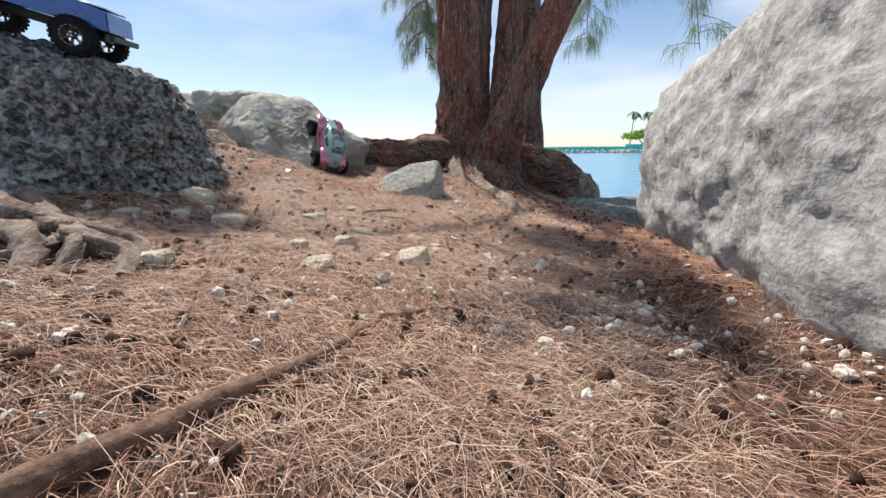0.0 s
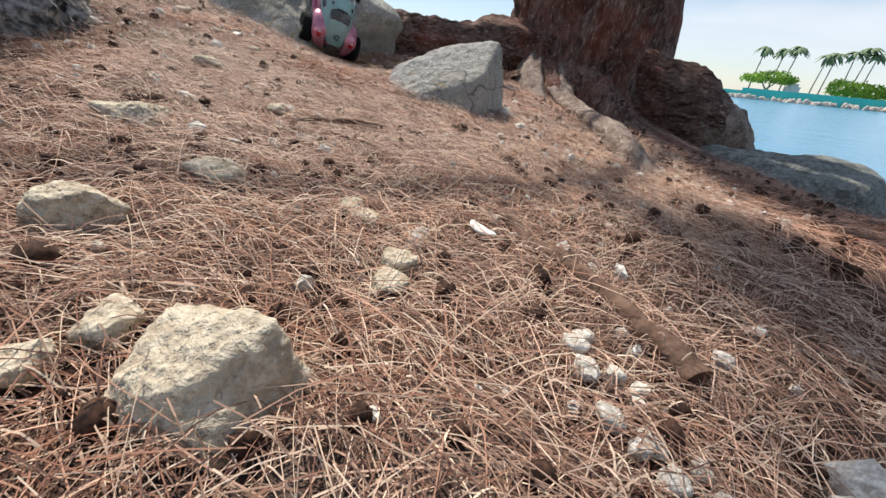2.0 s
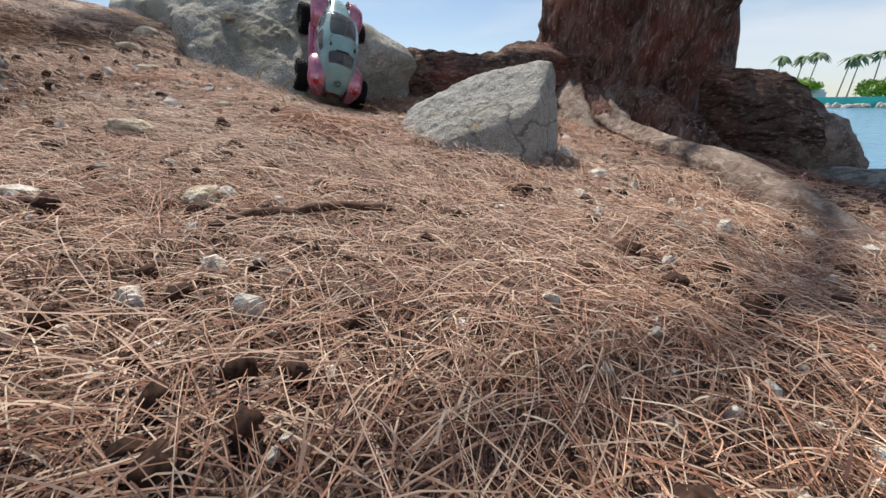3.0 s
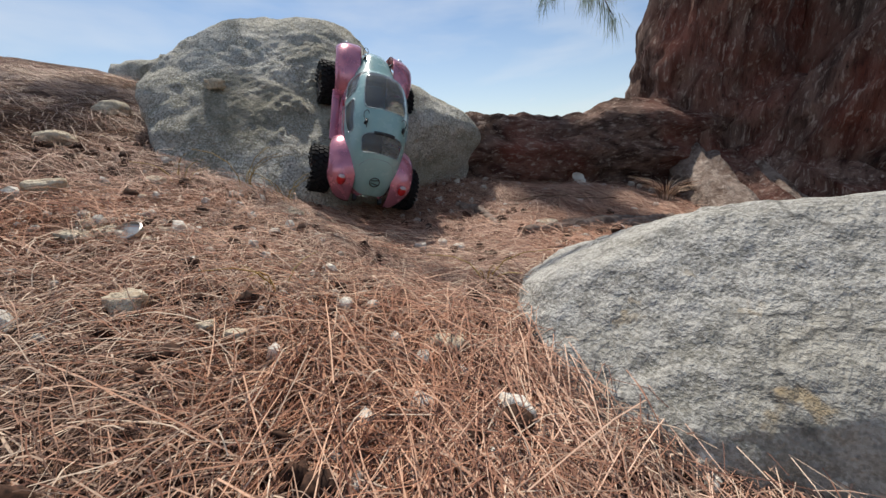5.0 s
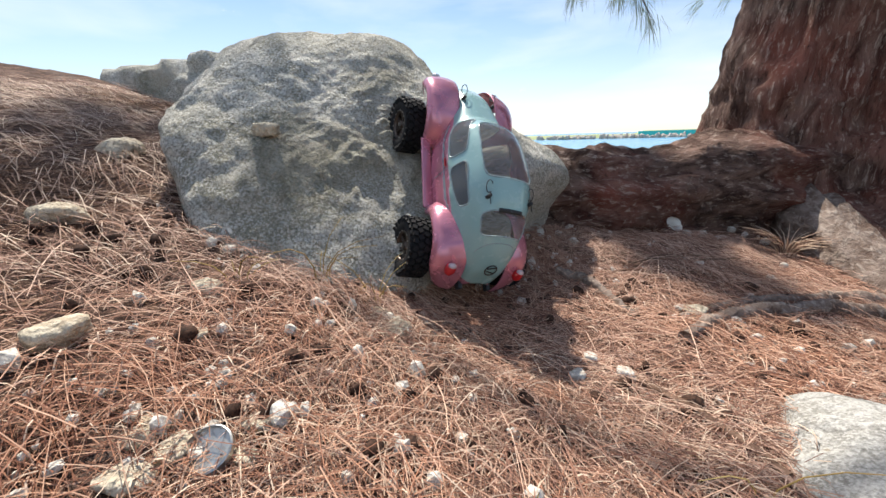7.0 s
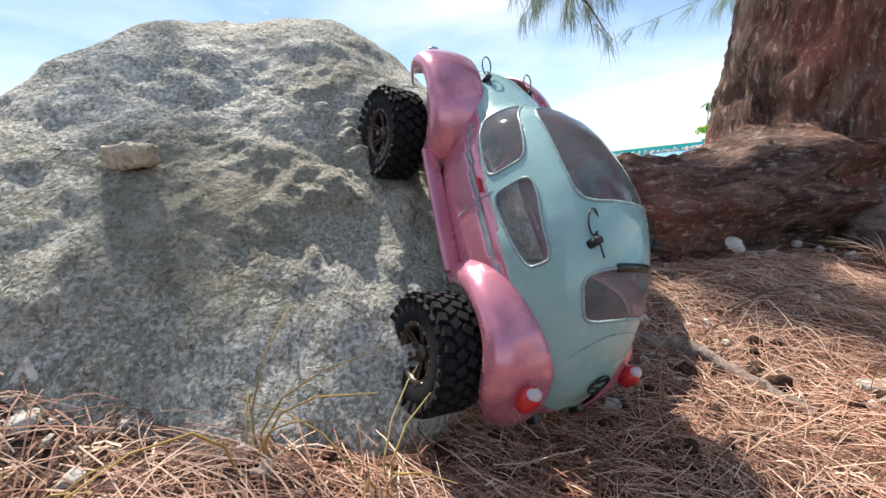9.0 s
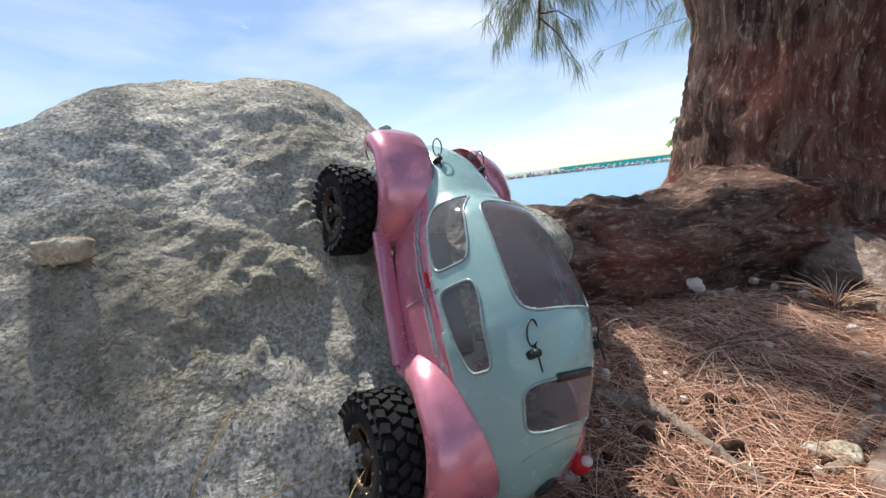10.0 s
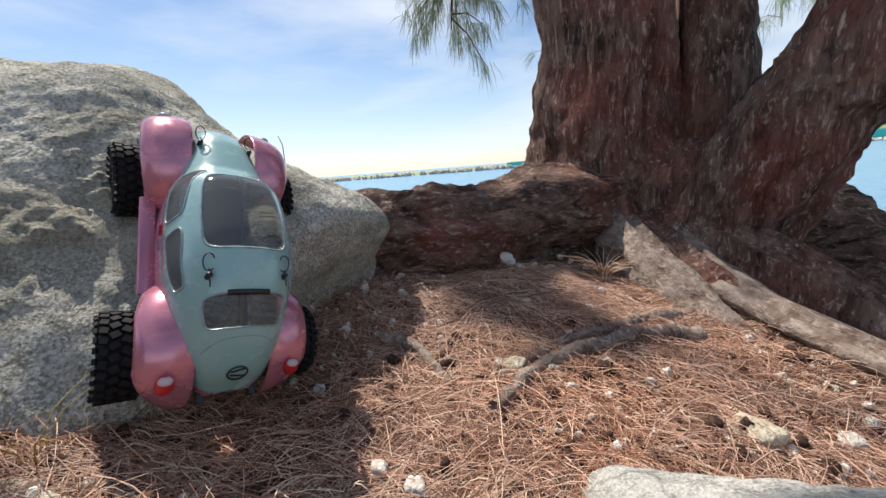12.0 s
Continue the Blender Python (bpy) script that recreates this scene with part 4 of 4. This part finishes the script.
LEFT_STONES = [
    (-0.54, 2.50, 0.055), (-0.73, 2.54, 0.075), (-1.02, 2.70, 0.09), (-1.28, 2.97, 0.13), (-0.51, 2.47, 0.048), (-0.45, 2.53, 0.03), (-0.70, 2.70, 0.05), (-0.48, 2.83, 0.05),
    (0.06, 3.17, 0.06), (0.39, 3.03, 0.08), (-0.47, 2.56, 0.035), (-0.62, 2.62, 0.04), (-0.44, 2.80, 0.07),
    (0.023, 2.535, 0.055), (-0.207, 2.43, 0.024), (-0.109, 2.45, 0.022), (-0.174, 2.432, 0.03), (-0.309, 2.41, 0.05), (-0.506, 2.505, 0.045)]
for i, (x, y, w) in enumerate(LEFT_STONES):
    stone(x, y, w, 200 + i, M_STONE, "yellowish coral stone half buried in needles", 0.5, 4)
SMALL_STONES = [
    (0.82, 0.94, 0.037), (1.18, 1.08, 0.044), (1.20, 1.12, 0.032), (1.15, 1.09, 0.022), (0.99, 1.19, 0.030), (0.85, 1.15, 0.028), (0.51, 1.08, 0.024), (0.91, 0.91, 0.038), (1.09, 1.01, 0.024),
    (0.34, 0.86, 0.030), (1.11, 1.17, 0.025), (-0.04, 1.18, 0.034), (0.93, 1.15, 0.026), (0.60, 1.60, 0.025), (0.82, 1.43, 0.025), (0.84, 1.41, 0.020), (0.88, 1.41, 0.019), (0.85, 1.47, 0.019),
    (0.66, 1.36, 0.016), (0.60, 1.62, 0.027), (0.15, 1.97, 0.028), (0.21, 1.99, 0.022), (0.47, 2.16, 0.019), (-0.30, 2.54, 0.021), (-0.32, 2.57, 0.014), (-0.12, 2.55, 0.022), (-0.09, 2.57, 0.019)]
trail = np.random.default_rng(91)
SMALL_STONES += [(0.80 + 0.10 * f + trail.normal(0, 0.022), 1.50 - 0.20 * f + trail.normal(0, 0.022), trail.uniform(0.014, 0.027)) for f in np.linspace(0, 1, 16)]
for i, (x, y, w) in enumerate(SMALL_STONES):
    stone(x, y, w, 300 + i, M_PEBBLE, "small white coral pebble on the needles", 0.8, 3, "pebble", "white pebbles")
MORE_PEBBLES = [(-0.76, 2.80, 0.032), (-0.09, 2.91, 0.032), (-0.16, 2.87, 0.030), (0.54, 3.04, 0.032), (0.33, 3.24, 0.023), (-0.14, 2.94, 0.026), (0.13, 3.44, 0.026), (0.29, 3.44, 0.022), (0.04, 3.18, 0.028),
                (0.36, 3.56, 0.022), (0.20, 3.30, 0.018), (0.42, 3.36, 0.020)]
for i, (x, y, w) in enumerate(MORE_PEBBLES):
    stone(x, y, w, 400 + i, M_PEBBLE, "small white coral pebble on the needles", 0.8, 3, "pebble", "white pebbles")

lump = stone(0.09, 3.73, 0.095, 431, M_SHELL, "lumpy white coral piece against the root", 0.95, 4, "coral_lump", "")
lump["category"] = "coral"
chip = rock("coral_chip", (-0.790, 2.962, 1.118), [((0, 0, 1), 0.011), ((0, 0, -1), 0.014), ((1, 0, 0), 0.027), ((-1, 0, 0), 0.027), ((0, 1, 0), 0.014), ((0, -1, 0), 0.014)],
            M_STONE, "pale coral chip resting on the boulder", 41, 4, 6, 0.15, 0.05, 5.0, 0.2, "coral")
bm = bmesh.new()
bmesh.ops.create_uvsphere(bm, u_segments=24, v_segments=10, radius=1.0)
bmesh.ops.transform(bm, matrix=Matrix.Diagonal((0.023, 0.015, 0.0045, 1)), verts=bm.verts)
for v in bm.verts:
    v.co.z += 0.0015 * noise.noise(v.co * 90) + 9 * v.co.x ** 2
shell = obj("bleached_shell", bm, M_SHELL)
shell.location, shell.rotation_euler = (0.672, 1.665, ground_z(0.672, 1.665) + 0.018), (0.25, -0.1, 2.5)
tagged(shell, "smooth white bleached shell fragment on the needles", "shell")
bm = bmesh.new()
rows = spin([(0.0, 0.0001), (0.0, 0.021), (0.001, 0.022), (0.007, 0.022), (0.008, 0.0205), (0.004, 0.020), (0.003, 0.0001)], 32, "Z")
grid_faces(bm, rows)
lid = obj("metal_cap", bm, M_TIN, smooth=False)
lid.location, lid.rotation_euler = (-0.475, 2.515, ground_z(-0.475, 2.515) + 0.012), (0.45, 0.2, 0)
tagged(lid, "round dull metal cap lying in the needles", "cap")


# ---------------------------------------------------------------- sticks and ground roots
def stick(name, pts, r0, r1, mat, label, lift=0.006, seed=0, wob=0.35, sides=9):
    path = smooth_path([(x, y, 0) for x, y in pts], 8)
    path = [Vector((p.x, p.y, rough_z(p.x, p.y) + lift + 0.004 + 0.006 * noise.noise(p * 20 + Vector((seed, 0, 0))))) for p in path]
    n = len(path)
    bm = bmesh.new()
    tube(bm, path, [r0 + (r1 - r0) * i / (n - 1) for i in range(n)], sides, wob, seed)
    ob = obj(name, bm, mat)
    tagged(ob, label, "stick" if "root" not in name else "root")
    return ob


stick("fallen_branch", [(0.30, 0.36), (0.40, 0.55), (0.49, 0.73), (0.53, 0.83), (0.59, 0.95), (0.71, 1.05)], 0.019, 0.005, M_STICK, "long brown fallen branch partly buried in needles", 0.008, 1, 0.3, 14)
stick("twig", [(0.27, 0.69), (0.23, 0.76), (0.16, 0.88)], 0.004, 0.003, M_STICK, "thin bent twig on the needles", 0.01, 2)
stick("stick", [(0.21, 1.91), (0.27, 1.97), (0.345, 2.045)], 0.0045, 0.006, M_STICK, "straight dark stick lying across the needles", 0.012, 3)
stick("stick", [(0.262, 1.828), (0.25, 1.85), (0.238, 1.882)], 0.0032, 0.0028, M_STICK, "short grey stick on the needles", 0.008, 4)
stick("stick", [(0.30, 1.905), (0.35, 1.90), (0.41, 1.88)], 0.0035, 0.003, M_STICK, "thin brown stick on the needles", 0.008, 5)
stick("twig", [(0.0, 1.99), (-0.03, 2.07)], 0.004, 0.003, M_STICK, "short broken twig on the slope", 0.008, 6)
stick("ground_root", [(0.68, 1.76), (0.73, 1.70), (0.79, 1.65), (0.85, 1.58), (0.90, 1.50)], 0.011, 0.014, M_STICK, "dark surface root running under the needles", 0.006, 7, 0.4, 12)
stick("stick", [(0.44, 1.665), (0.50, 1.69), (0.535, 1.72)], 0.003, 0.003, M_STICK, "thin brown stick on the needles", 0.008, 8)
stick("ground_root", [(-0.22, 3.27), (-0.13, 3.24), (-0.09, 3.19), (-0.05, 3.12)], 0.014, 0.007, M_ROOT, "knotted grey surface root beside the boulder", 0.008, 9, 0.5, 12)
stick("twig", [(-0.06, 3.36), (0.08, 3.42), (0.24, 3.51)], 0.003, 0.0022, M_STICK, "long thin dry twig on the needles", 0.012, 10)
stick("ground_root", [(0.02, 3.04), (0.10, 3.16), (0.20, 3.22), (0.34, 3.29), (0.5, 3.34)], 0.011, 0.020, M_ROOT, "forked weathered root rising out of the litter", 0.010, 11, 0.5, 14)
stick("stick", [(-0.08, 2.91), (0.0, 2.84), (0.06, 2.76)], 0.006, 0.005, M_STICK, "brown stick leaning by the slab rock", 0.010, 12)
stick("twig", [(-0.10, 3.30), (0.04, 3.42), (0.18, 3.50)], 0.0028, 0.002, M_STICK, "thin dry twig on the needles", 0.010, 13)
stick("ground_root", [(0.03, 3.14), (0.16, 3.25), (0.30, 3.33), (0.5, 3.44), (0.62, 3.5)], 0.010, 0.016, M_ROOT, "low weathered root under the needles", 0.004, 14, 0.5, 12)
# the gnarled root under the dark boulder
gnarl = new("gnarled_root")
tagged(gnarl, "gnarled grey-brown root twisting out of the bank", "root")
for i, pts in enumerate(([(-0.66, 1.12), (-0.45, 1.02), (-0.33, 1.05), (-0.20, 0.97), (-0.10, 0.99), (-0.03, 0.90)], [(-0.60, 1.02), (-0.40, 0.95), (-0.28, 0.92), (-0.20, 0.86), (-0.17, 0.80)],
                         [(-0.36, 1.02), (-0.24, 1.02), (-0.14, 1.06), (-0.06, 1.0)], [(-0.62, 1.20), (-0.40, 1.09), (-0.28, 1.0), (-0.16, 0.93), (-0.12, 0.84)], [(-0.26, 0.98), (-0.22, 0.90), (-0.25, 0.83)])):
    r0 = 0.042 - 0.005 * i
    wave = [0.03, 0.055, 0.035, 0.05, 0.025, 0.0]
    path = [(x, y, ground_z(x, y) + wave[(j + i) % 5] - (0.03 if j == len(pts) - 1 else 0)) for j, (x, y) in enumerate(pts)]
    part("root_strand", limb(path, [r0 * (1 - 0.6 * j / len(pts)) for j in range(len(pts))], 18, 9, 0.5, 60 + i, 0.16), M_ROOT, gnarl)


# ---------------------------------------------------------------- litter
def scatter(n, rng, x0, x1, y0, y1):
    return rng.uniform(x0, x1, n), rng.uniform(y0, y1, n)


def needles(name, n, area, seed, mat, lens, width, label):
    rng = np.random.default_rng(seed)
    xs, ys = scatter(n, rng, *area)
    vs, fs = [], []
    for x, y in zip(xs, ys):
        flow = noise.noise(Vector((x * 1.4, y * 1.4, seed))) * 3.0
        a = flow + rng.normal(0, 0.9)
        ln = rng.uniform(*lens)
        bend = rng.normal(0, 0.24)
        w = width * rng.uniform(0.6, 1.35)
        lift = rng.uniform(0.001, 0.012) if rng.random() < 0.9 else rng.uniform(0.012, 0.03)
        tilt = rng.normal(0, 0.008)
        px, py = x, y
        k = len(vs)
        for s in range(4):
            f = s / 3
            t = a + bend * (f - 0.5)
            z = rough_z(px, py) + lift + tilt * (f - 0.5) + 0.006 * math.sin(3.14 * f)
            ox, oy = -math.sin(t) * w / 2, math.cos(t) * w / 2
            vs.append((px - ox, py - oy, z))
            vs.append((px + ox, py + oy, z + 0.0004))
            px += math.cos(t) * ln / 3
            py += math.sin(t) * ln / 3
        fs += [(k, k + 2, k + 3, k + 1), (k + 2, k + 4, k + 5, k + 3), (k + 4, k + 6, k + 7, k + 5)]
    ob = from_arrays(name, vs, fs, mat, False)
    return tagged(ob, label, "needles", kind="stuff")


needles("needle_litter", 56000, (-1.0, 1.6, 0.35, 3.75), 1, M_NEEDLE, (0.035, 0.11), 0.0007, "loose layer of dry reddish-brown needles on the ground")
needles("needle_litter", 52000, (-0.5, 1.15, 0.5, 2.9), 2, M_OLDNEEDLE, (0.02, 0.09), 0.0007, "loose layer of dry reddish-brown needles on the ground")
needles("needle_litter", 16000, (-0.7, 0.6, 2.4, 3.7), 3, M_NEEDLE, (0.045, 0.13), 0.0008, "tangled dry orange needles round the boulder and roots")
needles("needle_fragments", 26000, (-0.9, 1.2, 0.45, 3.5), 5, M_OLDNEEDLE, (0.010, 0.035), 0.0012, "short broken straw of bleached needles on the soil")
needles("needle_litter", 9000, (-2.4, 2.0, 0.2, 5.0), 4, M_NEEDLE, (0.07, 0.16), 0.0010, "sparse dry needles over the slope")


needles("needle_litter", 12000, (-2.2, -0.9, 2.0, 4.2), 7, M_OLDNEEDLE, (0.05, 0.12), 0.0013, "thin bleached needles over the rise")
needles("needle_litter", 2600, (-0.12, 0.14, 2.38, 2.68), 6, M_NEEDLE, (0.07, 0.15), 0.0009, "long combed orange needles banked against the slab rock")


def grains(name, n, area, seed, size, mat, label, mask, category, rough_=0.35):
    rng = np.random.default_rng(seed)
    base = bmesh.new()
    bmesh.ops.create_icosphere(base, subdivisions=2 if category == "cone" else 1, radius=1.0)
    bv = [v.co.copy() for v in base.verts]
    bf = [tuple(v.index for v in f.verts) for f in base.faces]
    base.free()
    vs, fs, done, tries = [], [], 0, 0
    while done < n and tries < n * 12:
        tries += 1
        x, y = rng.uniform(area[0], area[1]), rng.uniform(area[2], area[3])
        if mask(x, y) < rng.random():
            continue
        done += 1
        s = size * rng.lognormal(0, rough_)
        rot = Euler(rng.uniform(0, 6.28, 3)).to_matrix()
        sc = Vector((s * rng.uniform(0.8, 1.3), s, s * rng.uniform(0.55, 0.9)))
        z = rough_z(x, y) + s * 0.35 + 0.005
        k = len(vs)
        for p in bv:
            g = 1 + (0.26 * math.sin(p.z * 14 + p.x * 9) * math.cos(p.y * 13) if category == "cone" else 0.35 * (rng.random() - 0.5))
            q = rot @ Vector((p.x * sc.x * g, p.y * sc.y * g, p.z * sc.z * g))
            vs.append((q.x + x, q.y + y, q.z + z))
        fs += [tuple(i + k for i in f) for f in bf]
    ob = from_arrays(name, vs, fs, mat, category == "cone")
    return tagged(ob, label, category, kind="stuff")


def gravel_heap(x, y):
    return math.exp(-((x - 0.46) ** 2 + (y - 1.53) ** 2) / 0.012) + math.exp(-((x - 0.87) ** 2 + (y - 1.40) ** 2) / 0.012) + 0.8 * math.exp(-((x - 1.1) ** 2 + (y - 1.1) ** 2) / 0.03)


def gravel_mask(x, y):
    return max(0.02, 1.4 * noise.noise(Vector((x * 2.6, y * 2.6, 3.3))) + 0.15) * (1.3 if y < 1.9 else 0.6)


grains("gravel", 1300, (-0.6, 1.55, 0.4, 2.6), 11, 0.0056, M_PEBBLE, "scattered white coral gravel among the needles", gravel_mask, "gravel", 0.45)
grains("gravel", 700, (-1.0, 0.7, 2.3, 3.8), 12, 0.006, M_PEBBLE, "scattered white coral gravel among the needles", gravel_mask, "gravel", 0.45)
grains("gravel", 45, (0.1, 1.4, 0.8, 1.8), 14, 0.0062, M_PEBBLE, "loose heap of white coral gravel among the needles", gravel_heap, "gravel", 0.5)
grains("fallen_cones", 900, (-1.0, 1.6, 0.5, 3.4), 13, 0.0105, M_CONE, "small dark brown fallen cones among the needles", lambda x, y: 0.7, "cone", 0.2)


def blades(x, y, n, h, seed, label, mat):
    rng = np.random.default_rng(seed)
    bm = bmesh.new()
    for _ in range(n):
        a, ln = rng.uniform(0, 6.28), h * rng.uniform(0.6, 1.3)
        d = Vector((math.cos(a), math.sin(a), 0))
        p = Vector((x, y, ground_z(x, y))) + d * rng.uniform(0, 0.02)
        pts = [p + d * ln * 0.7 * f * f + Vector((0, 0, ln * (f - 0.45 * f * f))) for f in (0, 0.25, 0.5, 0.75, 1.0)]
        tube(bm, pts, [0.0011, 0.0011, 0.0009, 0.0007, 0.0004], 4)
    ob = obj("grass_tuft", bm, mat)
    return tagged(ob, label, "grass", "dry grass tufts")


M_STRAW = needle_material("yellow_dry_grass", (0.34, 0.22, 0.07), (0.45, 0.31, 0.10), (0.50, 0.38, 0.16))
for i, (x, y, n, h) in enumerate(((-0.60, 2.84, 6, 0.16), (-0.50, 2.86, 5, 0.13), (-0.68, 2.74, 5, 0.10), (0.02, 2.72, 5, 0.12), (0.30, 1.15, 4, 0.08), (-0.20, 2.52, 4, 0.09), (0.40, 3.66, 80, 0.13))):
    blades(x, y, n, h, 50 + i, "few thin yellow dry grass blades" if n < 30 else "tangle of pale dry needles caught on the root", M_STRAW if n < 30 else M_OLDNEEDLE)


# ---------------------------------------------------------------- far shore
SEA = -0.45
bm = bmesh.new()
rng = np.random.default_rng(21)
for i in range(620):
    x = rng.uniform(-60, 150)
    s = rng.uniform(0.3, 0.7)
    m = Matrix.Translation((x, 107 + rng.normal(0, 0.8), SEA + rng.uniform(0, 0.45))) @ Euler(rng.uniform(0, 6, 3)).to_matrix().to_4x4() @ Matrix.Diagonal((s * 1.5, s, s * 0.7, 1))
    bmesh.ops.create_icosphere(bm, subdivisions=1, radius=1.0, matrix=m)
tagged(obj("breakwater_rubble", bm, M_RUBBLE, smooth=False), "long low breakwater of pale rubble across the water", "breakwater", kind="stuff")
bm = bmesh.new()
for x0, x1, z1 in ((12, 40, 1.15), (40, 80, 1.75), (80, 140, 2.5)):
    box(bm, (x1 - x0, 0.3, z1 - SEA), Matrix.Translation(((x0 + x1) / 2, 110, (z1 + SEA) / 2)))
tagged(obj("barrier_fence", bm, M_TURQ, smooth=False), "long turquoise cloth barrier along the far shore", "fence")
bm = bmesh.new()
pts = [(x, 120 + 6 * noise.noise(Vector((x * 0.05, 0, 0))), 0) for x in range(-70, 170, 4)]
grid_faces(bm, [[(x, y, SEA - 0.2) for x, y, _ in pts], [(x, y + 3, (0.25 if x < 20 else 1.2) + 0.8 * noise.noise(Vector((x * 0.2, 1, 0))) + (3.0 * max(0, (x - 84) / 40) if x > 84 else 0)) for x, y, _ in pts],
                [(x, y + 60, (0.3 if x < 20 else 1.4) + (4.5 * max(0, (x - 84) / 40) if x > 84 else 0)) for x, y, _ in pts]])
tagged(obj("far_shore", bm, M_HILL), "low green strip of land beyond the water", "shore", kind="structure")


def palm(x, y, h, seed, lean):
    rng = np.random.default_rng(seed)
    tree_ = new("palm_tree")
    tagged(tree_, "tall slender coconut palm on the far shore", "tree", "far palms")
    bm = bmesh.new()
    top = Vector((x + lean, y, h))
    tube(bm, [(x, y, SEA), (x + lean * 0.25, y, h * 0.35), (x + lean * 0.6, y, h * 0.7), top], [0.2, 0.14, 0.12, 0.10], 7)
    part("trunk", bm, M_PALMTRUNK, tree_)
    for i in range(15):
        a, up = rng.uniform(0, 6.28), rng.uniform(-0.3, 0.9)
        d = Vector((math.cos(a), math.sin(a), 0))
        bm = bmesh.new()
        rows = []
        for f in np.linspace(0, 1, 7):
            c = top + d * 2.3 * f + Vector((0, 0, 1.5 * up * f - 2.0 * f * f))
            w = 0.42 * math.sin(math.pi * min(0.98, f * 0.9 + 0.08))
            side = d.cross(Vector((0, 0, 1)))
            rows.append([c - side * w + Vector((0, 0, -w * 0.7)), c, c + side * w + Vector((0, 0, -w * 0.7))])
        grid_faces(bm, rows)
        part("frond", bm, M_PALM, tree_)
    return tree_


for i, (x, h, lean) in enumerate(((43.2, 10.6, 0.5), (47.2, 10.4, 0.5), (49.5, 11.0, 0.8), (55.6, 9.8, 0.6), (57.4, 10.2, 0.3), (61.3, 10.8, -0.4), (62.9, 11.6, 0.5), (64.8, 10.6, 0.2))):
    palm(x, 116, h, 70 + i, lean)


def leafy(name, centres, n, blade, mat, trunk, label, seed):
    rng = np.random.default_rng(seed)
    t_ = new(name)
    tagged(t_, label, "tree")
    bm = bmesh.new()
    for pts, r in trunk:
        tube(bm, pts, r, 7)
    part("trunk", bm, M_PALMTRUNK, t_)
    vs, fs = [], []
    for (cx, cy, cz, rx, rz) in centres:
        for _ in range(n):
            d = Vector(rng.normal(0, 1, 3)).normalized() * rng.uniform(0.55, 1.0)
            p = Vector((cx + d.x * rx, cy + d.y * rx, cz + d.z * rz))
            u, v = Vector(rng.normal(0, 1, 3)).normalized() * blade, Vector(rng.normal(0, 1, 3)).normalized() * blade
            k = len(vs)
            vs += [p, p + u, p + u * 0.5 + v]
            fs.append((k, k + 1, k + 2))
    c = from_arrays("crown", vs, fs, mat, False)
    c.parent = t_
    return t_


leafy("umbrella_tree", [(43.0, 114, 4.0, 3.0, 0.9), (46.5, 114, 4.6, 3.4, 1.3), (49.2, 114, 4.1, 2.4, 0.9)], 900, 0.45, M_SHRUB,
      [([(46, 114, SEA), (46, 114, 1.8), (44.5, 114, 3.6)], [0.25, 0.2, 0.1]), ([(46, 114, 1.8), (48, 114, 3.8)], [0.18, 0.1])], "broad flat-topped bright green tree on the far shore", 31)
leafy("shrubbery", [(60, 114, 3.4, 2.6, 1.9), (63.5, 114, 3.2, 2.6, 1.8), (67, 114, 3.0, 2.6, 1.7)], 800, 0.5, M_SHRUB, [([(62, 114, SEA), (62, 114, 3)], [0.25, 0.12])], "dense bright green shrubs behind the barrier", 32)
bm = bmesh.new()
box(bm, (2.6, 2, 1.4), Matrix.Translation((51.5, 115, 2.2)), 0.1)
box(bm, (1.8, 1.6, 0.8), Matrix.Translation((51.5, 115, 3.1)), 0.1)
tagged(obj("far_kiosk", bm, M_WHITEWALL, smooth=False), "small white hut behind the turquoise barrier", "hut")
bm = bmesh.new()
tube(bm, [(-27.5, 60, 0), (-27.4, 60, 6.3), (-27.9, 60, 7.7)], [0.10, 0.08, 0.05], 8)
tagged(obj("lamp_post", bm, M_PALMTRUNK), "thin grey lamp post far behind the rise", "lamp post")
